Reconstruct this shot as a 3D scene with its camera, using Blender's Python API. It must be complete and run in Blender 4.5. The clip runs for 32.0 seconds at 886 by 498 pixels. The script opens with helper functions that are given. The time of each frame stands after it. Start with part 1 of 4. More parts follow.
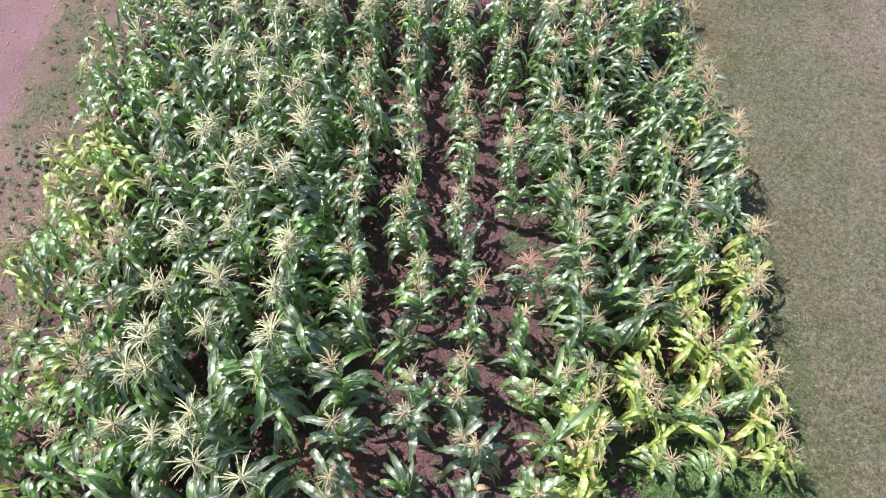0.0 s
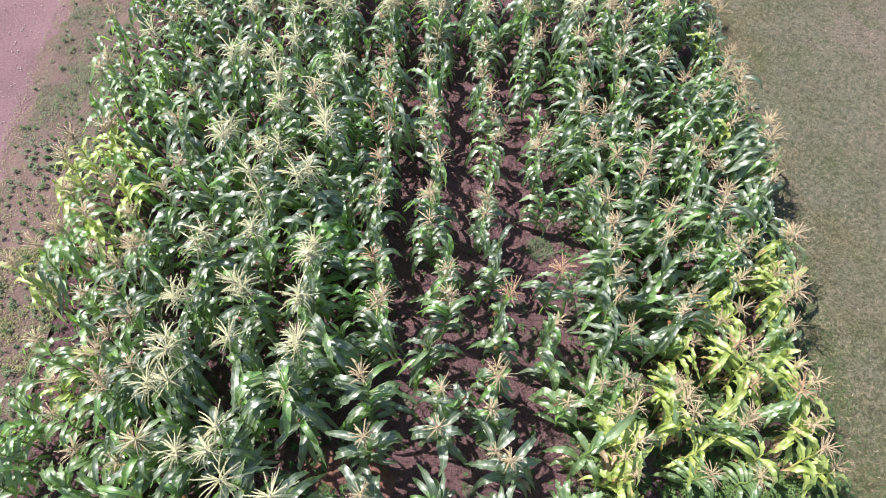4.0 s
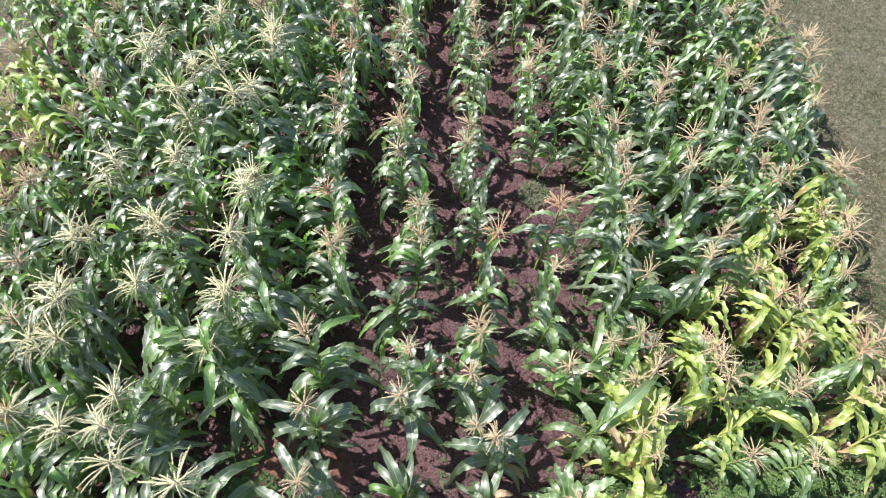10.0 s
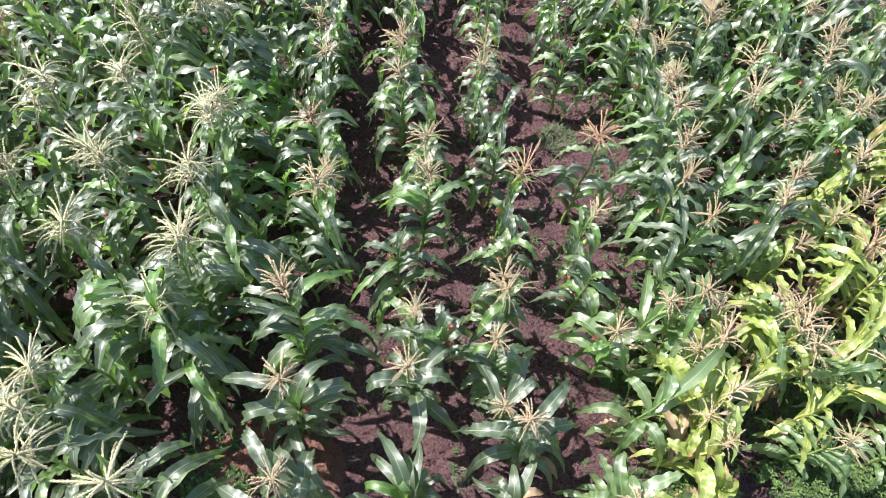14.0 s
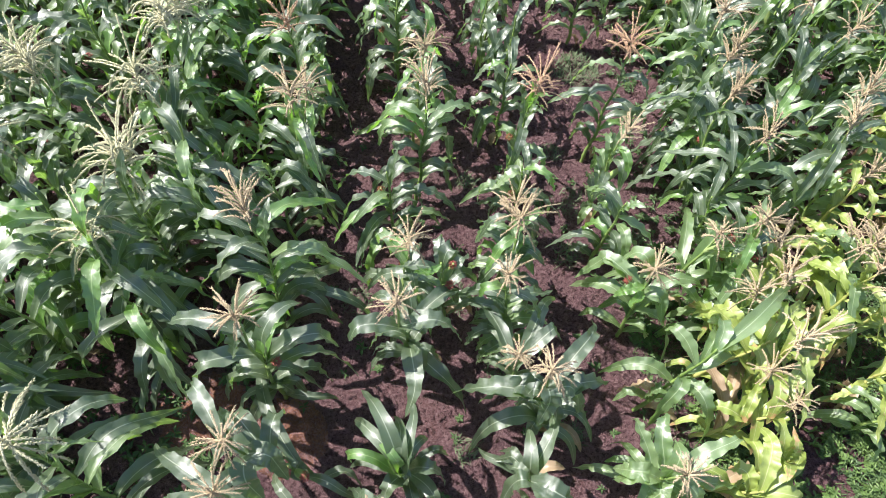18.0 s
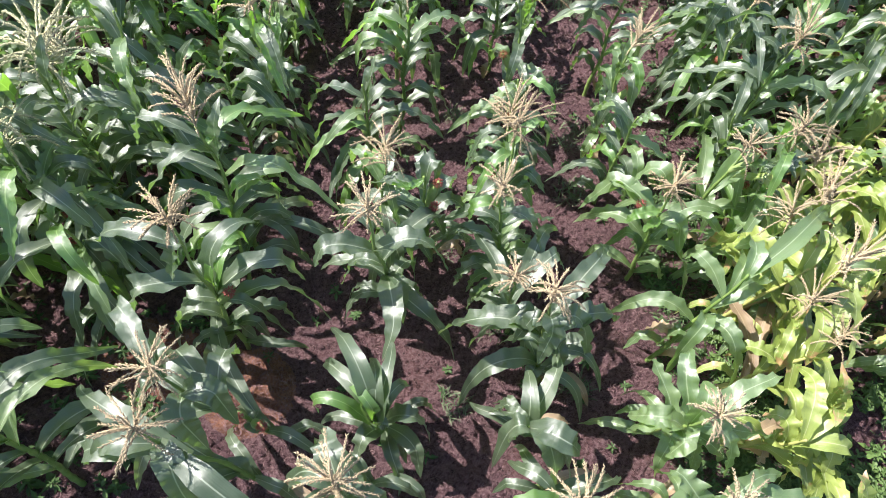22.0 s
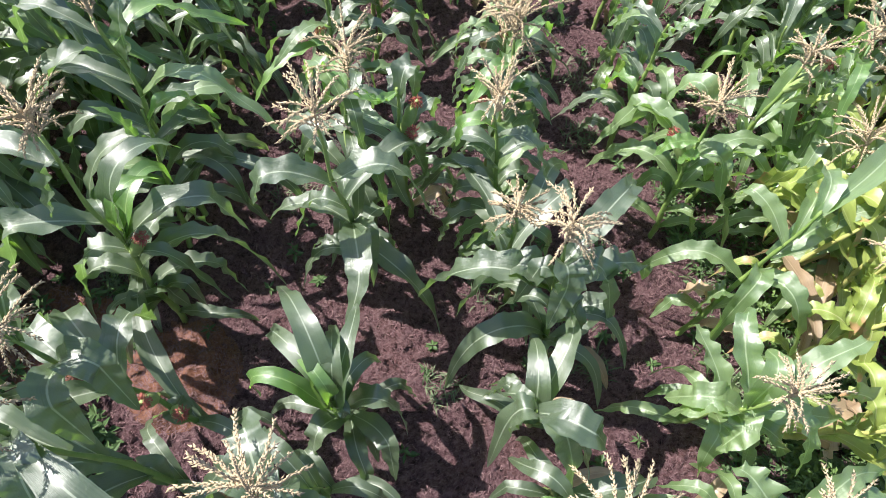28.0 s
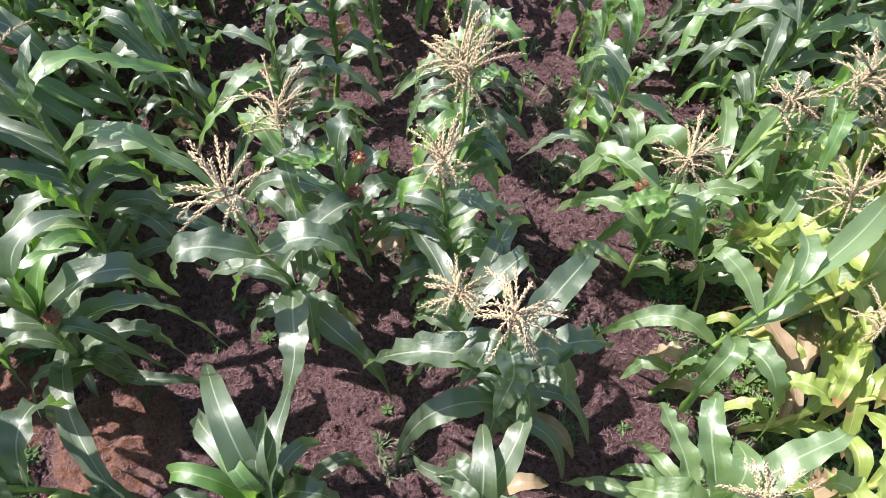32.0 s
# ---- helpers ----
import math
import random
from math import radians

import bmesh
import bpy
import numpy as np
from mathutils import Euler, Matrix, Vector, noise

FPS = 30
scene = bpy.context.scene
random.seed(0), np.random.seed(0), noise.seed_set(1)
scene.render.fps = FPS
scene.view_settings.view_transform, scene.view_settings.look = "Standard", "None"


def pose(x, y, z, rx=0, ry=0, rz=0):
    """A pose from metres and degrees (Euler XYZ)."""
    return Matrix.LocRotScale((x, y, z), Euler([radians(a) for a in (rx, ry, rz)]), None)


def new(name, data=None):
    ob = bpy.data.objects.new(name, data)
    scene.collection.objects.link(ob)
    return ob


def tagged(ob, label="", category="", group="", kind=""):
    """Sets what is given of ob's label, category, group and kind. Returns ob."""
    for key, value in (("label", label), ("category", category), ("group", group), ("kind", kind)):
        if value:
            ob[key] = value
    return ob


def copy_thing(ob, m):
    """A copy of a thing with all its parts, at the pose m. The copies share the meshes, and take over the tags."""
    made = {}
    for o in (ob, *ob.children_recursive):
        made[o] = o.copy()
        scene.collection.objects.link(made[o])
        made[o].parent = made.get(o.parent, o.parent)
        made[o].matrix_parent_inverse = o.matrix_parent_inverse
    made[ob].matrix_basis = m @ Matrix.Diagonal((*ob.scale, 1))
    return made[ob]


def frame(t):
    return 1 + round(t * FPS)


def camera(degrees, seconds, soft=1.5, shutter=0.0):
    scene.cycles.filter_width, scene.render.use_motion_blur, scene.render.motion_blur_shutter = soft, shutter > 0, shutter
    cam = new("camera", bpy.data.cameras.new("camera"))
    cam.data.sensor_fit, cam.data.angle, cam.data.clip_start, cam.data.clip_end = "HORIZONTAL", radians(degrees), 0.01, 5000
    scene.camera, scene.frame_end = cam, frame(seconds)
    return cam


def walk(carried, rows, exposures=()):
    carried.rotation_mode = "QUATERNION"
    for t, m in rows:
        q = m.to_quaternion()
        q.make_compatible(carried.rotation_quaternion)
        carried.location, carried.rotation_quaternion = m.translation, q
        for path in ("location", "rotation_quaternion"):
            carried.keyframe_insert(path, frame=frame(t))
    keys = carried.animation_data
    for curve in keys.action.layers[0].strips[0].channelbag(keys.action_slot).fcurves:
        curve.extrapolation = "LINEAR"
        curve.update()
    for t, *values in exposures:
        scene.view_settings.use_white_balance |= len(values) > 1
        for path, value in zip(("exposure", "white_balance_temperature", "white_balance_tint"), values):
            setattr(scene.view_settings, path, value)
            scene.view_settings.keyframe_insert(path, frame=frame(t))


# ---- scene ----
EXPOSURES = [(0.0, 0.97), (12.0, 1.03), (19.0, 1.05), (32.0, 1.08)]
cam = camera(66.0, 32.0, 0.3)
PATH = [
    (0.0, -0.534, -1.690, 8.621, 30.18, -1.95, -0.04),
    (0.5, -0.502, -1.609, 8.571, 30.23, -1.94, -0.05),
    (1.0, -0.529, -1.521, 8.520, 30.18, -1.98, 0.00),
    (1.5, -0.624, -1.475, 8.492, 30.07, -2.06, -0.09),
    (2.0, -0.722, -1.462, 8.467, 30.05, -2.09, -0.18),
    (2.5, -0.806, -1.458, 8.433, 30.09, -2.13, -0.18),
    (3.0, -0.887, -1.458, 8.423, 30.11, -2.18, -0.20),
    (3.5, -0.926, -1.455, 8.427, 30.06, -2.18, -0.19),
    (5.5, -0.858, -1.555, 8.361, 30.17, -2.12, -0.36),
    (6.0, -0.870, -1.517, 8.203, 30.19, -2.09, -0.38),
    (6.5, -0.861, -1.454, 8.026, 30.32, -2.07, -0.43),
    (7.0, -0.826, -1.390, 7.849, 30.40, -1.96, -0.47),
    (7.5, -0.785, -1.341, 7.688, 30.59, -1.91, -0.50),
    (8.0, -0.742, -1.299, 7.515, 30.62, -1.96, -0.47),
    (8.5, -0.693, -1.305, 7.308, 30.80, -1.82, -0.60),
    (9.0, -0.657, -1.318, 7.099, 30.73, -1.70, -0.56),
    (9.5, -0.613, -1.341, 6.914, 30.73, -1.59, -0.53),
    (10.0, -0.540, -1.326, 6.696, 30.77, -1.78, -0.49),
    (10.5, -0.465, -1.312, 6.533, 30.68, -2.05, -0.53),
    (11.0, -0.415, -1.344, 6.376, 30.72, -2.20, -0.66),
    (11.5, -0.402, -1.361, 6.204, 30.71, -2.40, -0.75),
    (12.0, -0.410, -1.346, 6.006, 30.69, -2.30, -0.83),
    (12.5, -0.475, -1.293, 5.839, 30.68, -2.44, -0.87),
    (13.0, -0.578, -1.209, 5.677, 30.63, -2.76, -1.00),
    (13.5, -0.652, -1.119, 5.529, 30.53, -2.85, -1.02),
    (15.5, -0.747, -0.910, 4.979, 29.87, -2.03, -0.83),
    (16.0, -0.748, -0.951, 4.853, 29.82, -1.90, -0.74),
    (16.5, -0.744, -1.016, 4.739, 30.01, -1.96, -0.75),
    (17.0, -0.693, -1.049, 4.630, 30.11, -1.98, -0.70),
    (17.5, -0.627, -1.028, 4.523, 30.14, -2.01, -0.75),
    (18.0, -0.606, -0.988, 4.421, 30.13, -2.14, -0.81),
    (18.5, -0.608, -0.960, 4.331, 30.08, -2.13, -0.82),
    (19.0, -0.614, -0.929, 4.240, 30.01, -2.11, -0.85),
    (19.5, -0.607, -0.920, 4.158, 30.12, -2.03, -0.93),
    (20.0, -0.570, -0.910, 4.112, 30.16, -2.02, -1.01),
    (20.5, -0.509, -0.911, 4.061, 30.13, -2.08, -1.01),
    (21.0, -0.489, -0.951, 3.961, 30.25, -2.08, -1.00),
    (21.5, -0.495, -1.022, 3.838, 30.41, -2.00, -0.98),
    (22.0, -0.515, -1.091, 3.705, 30.58, -2.24, -1.16),
    (22.5, -0.489, -1.132, 3.586, 30.66, -2.20, -1.21),
    (23.0, -0.463, -1.149, 3.461, 30.68, -2.42, -1.24),
    (23.5, -0.452, -1.169, 3.335, 30.70, -2.38, -1.29),
    (24.0, -0.447, -1.205, 3.208, 30.89, -2.41, -1.36),
    (24.5, -0.438, -1.239, 3.102, 31.00, -2.42, -1.39),
    (25.0, -0.429, -1.258, 3.029, 31.07, -2.47, -1.41),
    (25.5, -0.433, -1.266, 3.013, 31.09, -2.38, -1.44),
    (27.5, -0.420, -1.117, 2.959, 30.99, -2.43, -1.64),
    (28.0, -0.424, -0.920, 2.933, 30.63, -2.40, -1.66),
    (28.5, -0.448, -0.854, 2.916, 30.50, -2.51, -1.71),
    (29.0, -0.446, -0.932, 2.898, 30.64, -2.53, -1.71),
    (29.5, -0.399, -1.045, 2.898, 30.93, -2.49, -1.60),
    (30.0, -0.349, -1.175, 2.895, 31.18, -2.44, -1.70),
    (30.5, -0.310, -1.261, 2.896, 31.43, -2.30, -1.66),
    (31.0, -0.262, -1.227, 2.890, 31.39, -2.17, -1.63),
    (31.5, -0.230, -1.000, 2.904, 30.84, -2.06, -1.74),
    (32.0, -0.204, -0.583, 2.899, 30.05, -1.98, -1.79),
]
walk(cam, [(t, pose(*p)) for t, *p in PATH], EXPOSURES)
# world, sun
SUN_DIR = Vector((0.637, -0.255, -1.0)).normalized()
world = bpy.data.worlds.new("sky")
scene.world = world
world.use_nodes = True
sky = world.node_tree.nodes.new("ShaderNodeTexSky")
sky.sky_type, sky.sun_disc = "NISHITA", False
sky.sun_elevation = math.asin(-SUN_DIR.z)
sky.sun_rotation = math.atan2(-SUN_DIR.x, -SUN_DIR.y)
world.node_tree.links.new(sky.outputs[0], world.node_tree.nodes["Background"].inputs[0])
world.node_tree.nodes["Background"].inputs[1].default_value = 0.104
sun = new("sun", bpy.data.lights.new("sun", "SUN"))
sun.data.energy, sun.data.angle, sun.data.color = 4.75, radians(0.53), (1.0, 0.965, 0.92)
sun.rotation_euler = SUN_DIR.to_track_quat("-Z", "Y").to_euler()
sun.location = (0, 0, 30)


# materials
def material(name, rough=0.7, spec=0.4):
    m = bpy.data.materials.new(name)
    m.use_nodes = True
    nt = m.node_tree
    b = nt.nodes["Principled BSDF"]
    b.inputs["Roughness"].default_value = rough
    b.inputs["Specular IOR Level"].default_value = spec
    return m, nt, b


def node(nt, kind, **values):
    n = nt.nodes.new(kind)
    for k, v in values.items():
        n.inputs[k.replace("_", " ")].default_value = v
    return n


def ramp(nt, source, stops):
    r = nt.nodes.new("ShaderNodeValToRGB")
    els = r.color_ramp.elements
    while len(els) < len(stops):
        els.new(0.5)
    for e, (p, c) in zip(els, stops):
        e.position, e.color = p, (*c, 1)
    nt.links.new(source, r.inputs[0])
    return r.outputs[0]


def mixed(nt, fac, a, b, mode="MIX"):
    n = nt.nodes.new("ShaderNodeMix")
    n.data_type, n.blend_type = "RGBA", mode
    for sock, v in ((n.inputs[0], fac), (n.inputs[6], a), (n.inputs[7], b)):
        if isinstance(v, bpy.types.NodeSocket):
            nt.links.new(v, sock)
        else:
            sock.default_value = v if isinstance(v, float) else (*v, 1)
    return n.outputs[2]


def noise_out(nt, scale, detail=4.0, rough=0.6, vector=None):
    n = node(nt, "ShaderNodeTexNoise", Scale=scale, Detail=detail, Roughness=rough)
    if vector is None:
        vector = nt.nodes.new("ShaderNodeNewGeometry").outputs["Position"]
    nt.links.new(vector, n.inputs["Vector"])
    return n.outputs["Fac"]


def bump(nt, b, height, strength, distance):
    n = node(nt, "ShaderNodeBump", Strength=strength, Distance=distance)
    nt.links.new(height, n.inputs["Height"])
    nt.links.new(n.outputs[0], b.inputs["Normal"])


def leaf_material(name, dark, light, rib, through_light, rough=0.38, dry=None, gloss=1.0):
    m, nt, b = material(name, rough, 0.8)
    b.inputs["Coat Weight"].default_value = gloss
    b.inputs["Coat Roughness"].default_value = 0.4
    uv = nt.nodes.new("ShaderNodeUVMap").outputs[0]
    sep = nt.nodes.new("ShaderNodeSeparateXYZ")
    nt.links.new(uv, sep.inputs[0])
    info = nt.nodes.new("ShaderNodeObjectInfo")
    patch = noise_out(nt, 9.0, 5.0, 0.65)
    c = mixed(nt, info.outputs["Random"], dark, light)
    c = mixed(nt, ramp(nt, patch, [(0.42, (0, 0, 0)), (0.7, (0.55, 0.55, 0.55))]), c, light)
    # parallel veins: noise drawn out along the blade
    info_vec = nt.nodes.new("ShaderNodeCombineXYZ")
    for k, (src, factor) in enumerate(((sep.outputs[0], 24.0), (sep.outputs[1], 1.1), (info.outputs["Random"], 40.0))):
        mul = nt.nodes.new("ShaderNodeMath")
        mul.operation = "MULTIPLY"
        nt.links.new(src, mul.inputs[0])
        mul.inputs[1].default_value = factor
        nt.links.new(mul.outputs[0], info_vec.inputs[k])
    veins = noise_out(nt, 1.6, 3.0, 0.65, info_vec.outputs[0])
    c = mixed(nt, ramp(nt, veins, [(0.35, (0.0, 0.0, 0.0)), (0.7, (0.55, 0.55, 0.55))]), c, light)
    c = mixed(nt, ramp(nt, veins, [(0.3, (0.55, 0.55, 0.55)), (0.45, (0.0, 0.0, 0.0))]), c, dark)
    # pale midrib
    ab = nt.nodes.new("ShaderNodeMath")
    ab.operation = "SUBTRACT"
    nt.links.new(sep.outputs[0], ab.inputs[0])
    ab.inputs[1].default_value = 0.5
    ab2 = nt.nodes.new("ShaderNodeMath")
    ab2.operation = "ABSOLUTE"
    nt.links.new(ab.outputs[0], ab2.inputs[0])
    c = mixed(nt, ramp(nt, ab2.outputs[0], [(0.016, (0.75, 0.75, 0.75)), (0.036, (0, 0, 0))]), c, rib)
    if dry:
        spots = noise_out(nt, 6.0, 6.0, 0.7)
        edge = nt.nodes.new("ShaderNodeMath")
        edge.operation = "MULTIPLY_ADD"
        nt.links.new(sep.outputs[1], edge.inputs[0])
        edge.inputs[1].default_value = 0.28
        nt.links.new(spots, edge.inputs[2])
        c = mixed(nt, ramp(nt, edge.outputs[0], [(0.74, (0, 0, 0)), (0.8, (1, 1, 1))]), c, dry)
    nt.links.new(c, b.inputs["Base Color"])
    crinkle = noise_out(nt, 28.0, 3.0, 0.5)
    both = nt.nodes.new("ShaderNodeMath")
    both.operation = "MULTIPLY_ADD"
    nt.links.new(crinkle, both.inputs[0])
    both.inputs[1].default_value = 1.6
    nt.links.new(veins, both.inputs[2])
    bump(nt, b, both.outputs[0], 0.5, 0.005)
    nt.links.new(ramp(nt, veins, [(0.3, (rough - 0.07,) * 3), (0.7, (rough + 0.1,) * 3)]), b.inputs["Roughness"])
    tr = nt.nodes.new("ShaderNodeBsdfTranslucent")
    nt.links.new(mixed(nt, 0.3, through_light, c), tr.inputs[0])
    mix = nt.nodes.new("ShaderNodeAddShader")
    nt.links.new(b.outputs[0], mix.inputs[0])
    nt.links.new(tr.outputs[0], mix.inputs[1])
    nt.links.new(mix.outputs[0], nt.nodes["Material Output"].inputs[0])
    return m


LEAF = leaf_material("corn_leaf_green", (0.027, 0.046, 0.022), (0.078, 0.104, 0.06), (0.3, 0.34, 0.25), (0.075, 0.145, 0.012), 0.44)
YOUNG = leaf_material("corn_leaf_fresh", (0.06, 0.125, 0.03), (0.1, 0.175, 0.045), (0.25, 0.34, 0.14), (0.15, 0.3, 0.015))
YELLOW = leaf_material("corn_leaf_yellowing", (0.122, 0.184, 0.038), (0.262, 0.305, 0.07), (0.4, 0.42, 0.22), (0.09, 0.125, 0.018), 0.47, (0.36, 0.21, 0.11), 0.65)
PALE = leaf_material("corn_leaf_pale_green", (0.062, 0.108, 0.044), (0.128, 0.178, 0.078), (0.3, 0.36, 0.22), (0.13, 0.23, 0.015), 0.37)
DRY = leaf_material("corn_leaf_dry", (0.17, 0.105, 0.06), (0.32, 0.225, 0.135), (0.36, 0.28, 0.18), (0.12, 0.08, 0.04), 0.75)


def plain_noise_material(name, a, b_, scale, rough=0.7, island=False):
    m, nt, b = material(name, rough, 0.3)
    info = nt.nodes.new("ShaderNodeObjectInfo").outputs["Random"]
    if island:
        info = nt.nodes.new("ShaderNodeNewGeometry").outputs["Random Per Island"]
    c = mixed(nt, info, a, b_)
    c = mixed(nt, ramp(nt, noise_out(nt, scale), [(0.35, (0, 0, 0)), (0.7, (0.8, 0.8, 0.8))]), c, b_)
    nt.links.new(c, b.inputs["Base Color"])
    return m


STALK = plain_noise_material("corn_stalk", (0.13, 0.22, 0.05), (0.24, 0.32, 0.1), 30, 0.45)
STALK_YELLOW = plain_noise_material("corn_stalk_yellow", (0.35, 0.4, 0.1), (0.45, 0.42, 0.16), 30, 0.5)
TASSEL_TAN = plain_noise_material("tassel_tan", (0.36, 0.28, 0.175), (0.54, 0.425, 0.285), 60, 0.85)
TASSEL_PALE = plain_noise_material("tassel_pale", (0.47, 0.45, 0.27), (0.64, 0.6, 0.4), 60, 0.8)
TASSEL_RUST = plain_noise_material("tassel_rust", (0.38, 0.23, 0.15), (0.54, 0.36, 0.24), 60, 0.85)
HUSK = plain_noise_material("ear_husk", (0.2, 0.3, 0.09), (0.33, 0.4, 0.16), 25, 0.5)
SILK = plain_noise_material("ear_silk", (0.3, 0.06, 0.055), (0.46, 0.15, 0.12), 50, 0.6)
SILK_BROWN = plain_noise_material("ear_silk_brown", (0.16, 0.06, 0.03), (0.3, 0.14, 0.07), 50, 0.7)
WEED = plain_noise_material("weed_leaf", (0.03, 0.065, 0.022), (0.085, 0.135, 0.05), 8, 0.5, True)
WEED_BRIGHT = plain_noise_material("weed_leaf_bright", (0.045, 0.09, 0.022), (0.12, 0.185, 0.055), 8, 0.5, True)
WEED_PALE = plain_noise_material("weed_leaf_grey", (0.07, 0.1, 0.055), (0.16, 0.19, 0.11), 8, 0.6, True)
STRAW = plain_noise_material("straw_bits", (0.06, 0.03, 0.034), (0.26, 0.155, 0.16), 8, 0.9, True)
VERGE_BLADE = plain_noise_material("verge_blade", (0.13, 0.16, 0.05), (0.28, 0.27, 0.13), 3.0, 0.8, True)


STONE = plain_noise_material("pale_stone", (0.2, 0.15, 0.13), (0.45, 0.36, 0.33), 20, 0.9, True)


def ground_material(name, stops, scale, grit, grit_tone, bump_dist, rough=0.95):
    m, nt, b = material(name, rough, 0.15)
    broad = noise_out(nt, scale, 6.0, 0.62)
    c = ramp(nt, broad, stops)
    fine = noise_out(nt, grit, 6.0, 0.75)
    c = mixed(nt, ramp(nt, fine, [(0.42, (0, 0, 0)), (0.66, (1, 1, 1))]), c, grit_tone)
    nt.links.new(c, b.inputs["Base Color"])
    bump(nt, b, fine, 0.8, bump_dist)
    return m


ROAD = ground_material("pink_gravel", [(0.3, (0.115, 0.064, 0.074)), (0.7, (0.175, 0.1, 0.112))], 0.9, 30, (0.22, 0.14, 0.148), 0.02)
VERGE = ground_material("verge_dirt", [(0.36, (0.085, 0.075, 0.045)), (0.48, (0.115, 0.08, 0.07)), (0.66, (0.175, 0.108, 0.105))], 1.3, 30, (0.19, 0.125, 0.115), 0.03)


def soil_material():
    m, nt, b = material("dark_red_soil", 0.95, 0.2)
    c = ramp(nt, noise_out(nt, 1.6, 6.0, 0.62), [(0.3, (0.08, 0.041, 0.049)), (0.55, (0.155, 0.079, 0.09)), (0.75, (0.21, 0.1, 0.088))])
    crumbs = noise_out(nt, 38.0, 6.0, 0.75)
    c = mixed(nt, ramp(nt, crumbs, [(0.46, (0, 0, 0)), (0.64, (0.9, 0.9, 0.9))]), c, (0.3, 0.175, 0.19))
    # shade in the crevices between crumbs, painted near black where the relief is low
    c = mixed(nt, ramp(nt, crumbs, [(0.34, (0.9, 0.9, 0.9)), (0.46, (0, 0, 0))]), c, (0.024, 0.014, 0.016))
    chips = noise_out(nt, 150.0, 4.0, 0.8)
    c = mixed(nt, ramp(nt, chips, [(0.56, (0, 0, 0)), (0.66, (0.8, 0.8, 0.8))]), c, (0.4, 0.265, 0.275))
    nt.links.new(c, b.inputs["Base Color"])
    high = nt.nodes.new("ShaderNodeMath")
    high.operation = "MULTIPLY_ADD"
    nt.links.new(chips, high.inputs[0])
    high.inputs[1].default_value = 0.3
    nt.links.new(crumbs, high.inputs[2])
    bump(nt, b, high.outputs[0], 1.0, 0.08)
    return m


SOIL = soil_material()


def lawn_tone(nt):
    """Brown turf by the corn, a greener strip, then pale worn pinkish turf, in drifting patches."""
    broad = noise_out(nt, 0.7, 5.0, 0.65)
    place = nt.nodes.new("ShaderNodeSeparateXYZ")
    nt.links.new(nt.nodes.new("ShaderNodeNewGeometry").outputs["Position"], place.inputs[0])
    across = nt.nodes.new("ShaderNodeMath")
    across.operation = "MULTIPLY_ADD"
    nt.links.new(broad, across.inputs[0])
    across.inputs[1].default_value = 6.0
    nt.links.new(place.outputs[0], across.inputs[2])
    strip = nt.nodes.new("ShaderNodeMapRange")
    strip.inputs["From Min"].default_value, strip.inputs["From Max"].default_value = 6.0, 11.5
    nt.links.new(across.outputs[0], strip.inputs["Value"])
    c = ramp(nt, strip.outputs[0], [(0.08, (0.172, 0.133, 0.083)), (0.3, (0.158, 0.142, 0.087)), (0.5, (0.16, 0.158, 0.116)), (0.72, (0.205, 0.174, 0.142)), (0.95, (0.26, 0.208, 0.19))])
    patch = noise_out(nt, 1.3, 8.0, 0.8)
    c = mixed(nt, ramp(nt, patch, [(0.5, (0, 0, 0)), (0.62, (0.75, 0.75, 0.75))]), c, (0.105, 0.13, 0.058))
    c = mixed(nt, ramp(nt, patch, [(0.32, (0.7, 0.7, 0.7)), (0.46, (0, 0, 0))]), c, (0.25, 0.185, 0.14))
    clump = noise_out(nt, 14.0, 6.0, 0.85)
    c = mixed(nt, ramp(nt, clump, [(0.38, (0.85, 0.85, 0.85)), (0.5, (0, 0, 0))]), c, (0.055, 0.058, 0.03))
    return mixed(nt, ramp(nt, clump, [(0.52, (0, 0, 0)), (0.62, (0.85, 0.85, 0.85))]), c, (0.34, 0.28, 0.22))


def lawn_material():
    m, nt, b = material("dry_lawn", 0.95, 0.1)
    c = lawn_tone(nt)
    tufts = noise_out(nt, 24.0, 5.0, 0.8)
    # shadow between tufts, put into the colour as dark specks
    c = mixed(nt, ramp(nt, tufts, [(0.36, (0.7, 0.7, 0.7)), (0.52, (0, 0, 0))]), c, (0.07, 0.074, 0.045))
    c = mixed(nt, ramp(nt, tufts, [(0.54, (0, 0, 0)), (0.68, (0.6, 0.6, 0.6))]), c, (0.33, 0.28, 0.22))
    fine = noise_out(nt, 34.0, 8.0, 0.9)
    c = mixed(nt, ramp(nt, fine, [(0.5, (0, 0, 0)), (0.62, (0.8, 0.8, 0.8))]), c, (0.36, 0.31, 0.25))
    # finer dark specks, painted shade in the hollows of the bump
    c = mixed(nt, ramp(nt, fine, [(0.36, (0.8, 0.8, 0.8)), (0.48, (0, 0, 0))]), c, (0.07, 0.075, 0.045))
    nt.links.new(c, b.inputs["Base Color"])
    bump(nt, b, fine, 1.0, 0.05)
    return m


def lawn_blade_material():
    m, nt, b = material("lawn_blade", 0.8, 0.2)
    island = nt.nodes.new("ShaderNodeNewGeometry").outputs["Random Per Island"]
    shade = ramp(nt, island, [(0.0, (0.25, 0.3, 0.22)), (0.45, (0.75, 0.8, 0.7)), (0.8, (1.2, 1.15, 1.1)), (1.0, (2.0, 1.85, 1.75))])
    nt.links.new(mixed(nt, 1.0, lawn_tone(nt), shade, "MULTIPLY"), b.inputs["Base Color"])
    return m


LAWN_BLADE = lawn_blade_material()
LAWN = lawn_material()


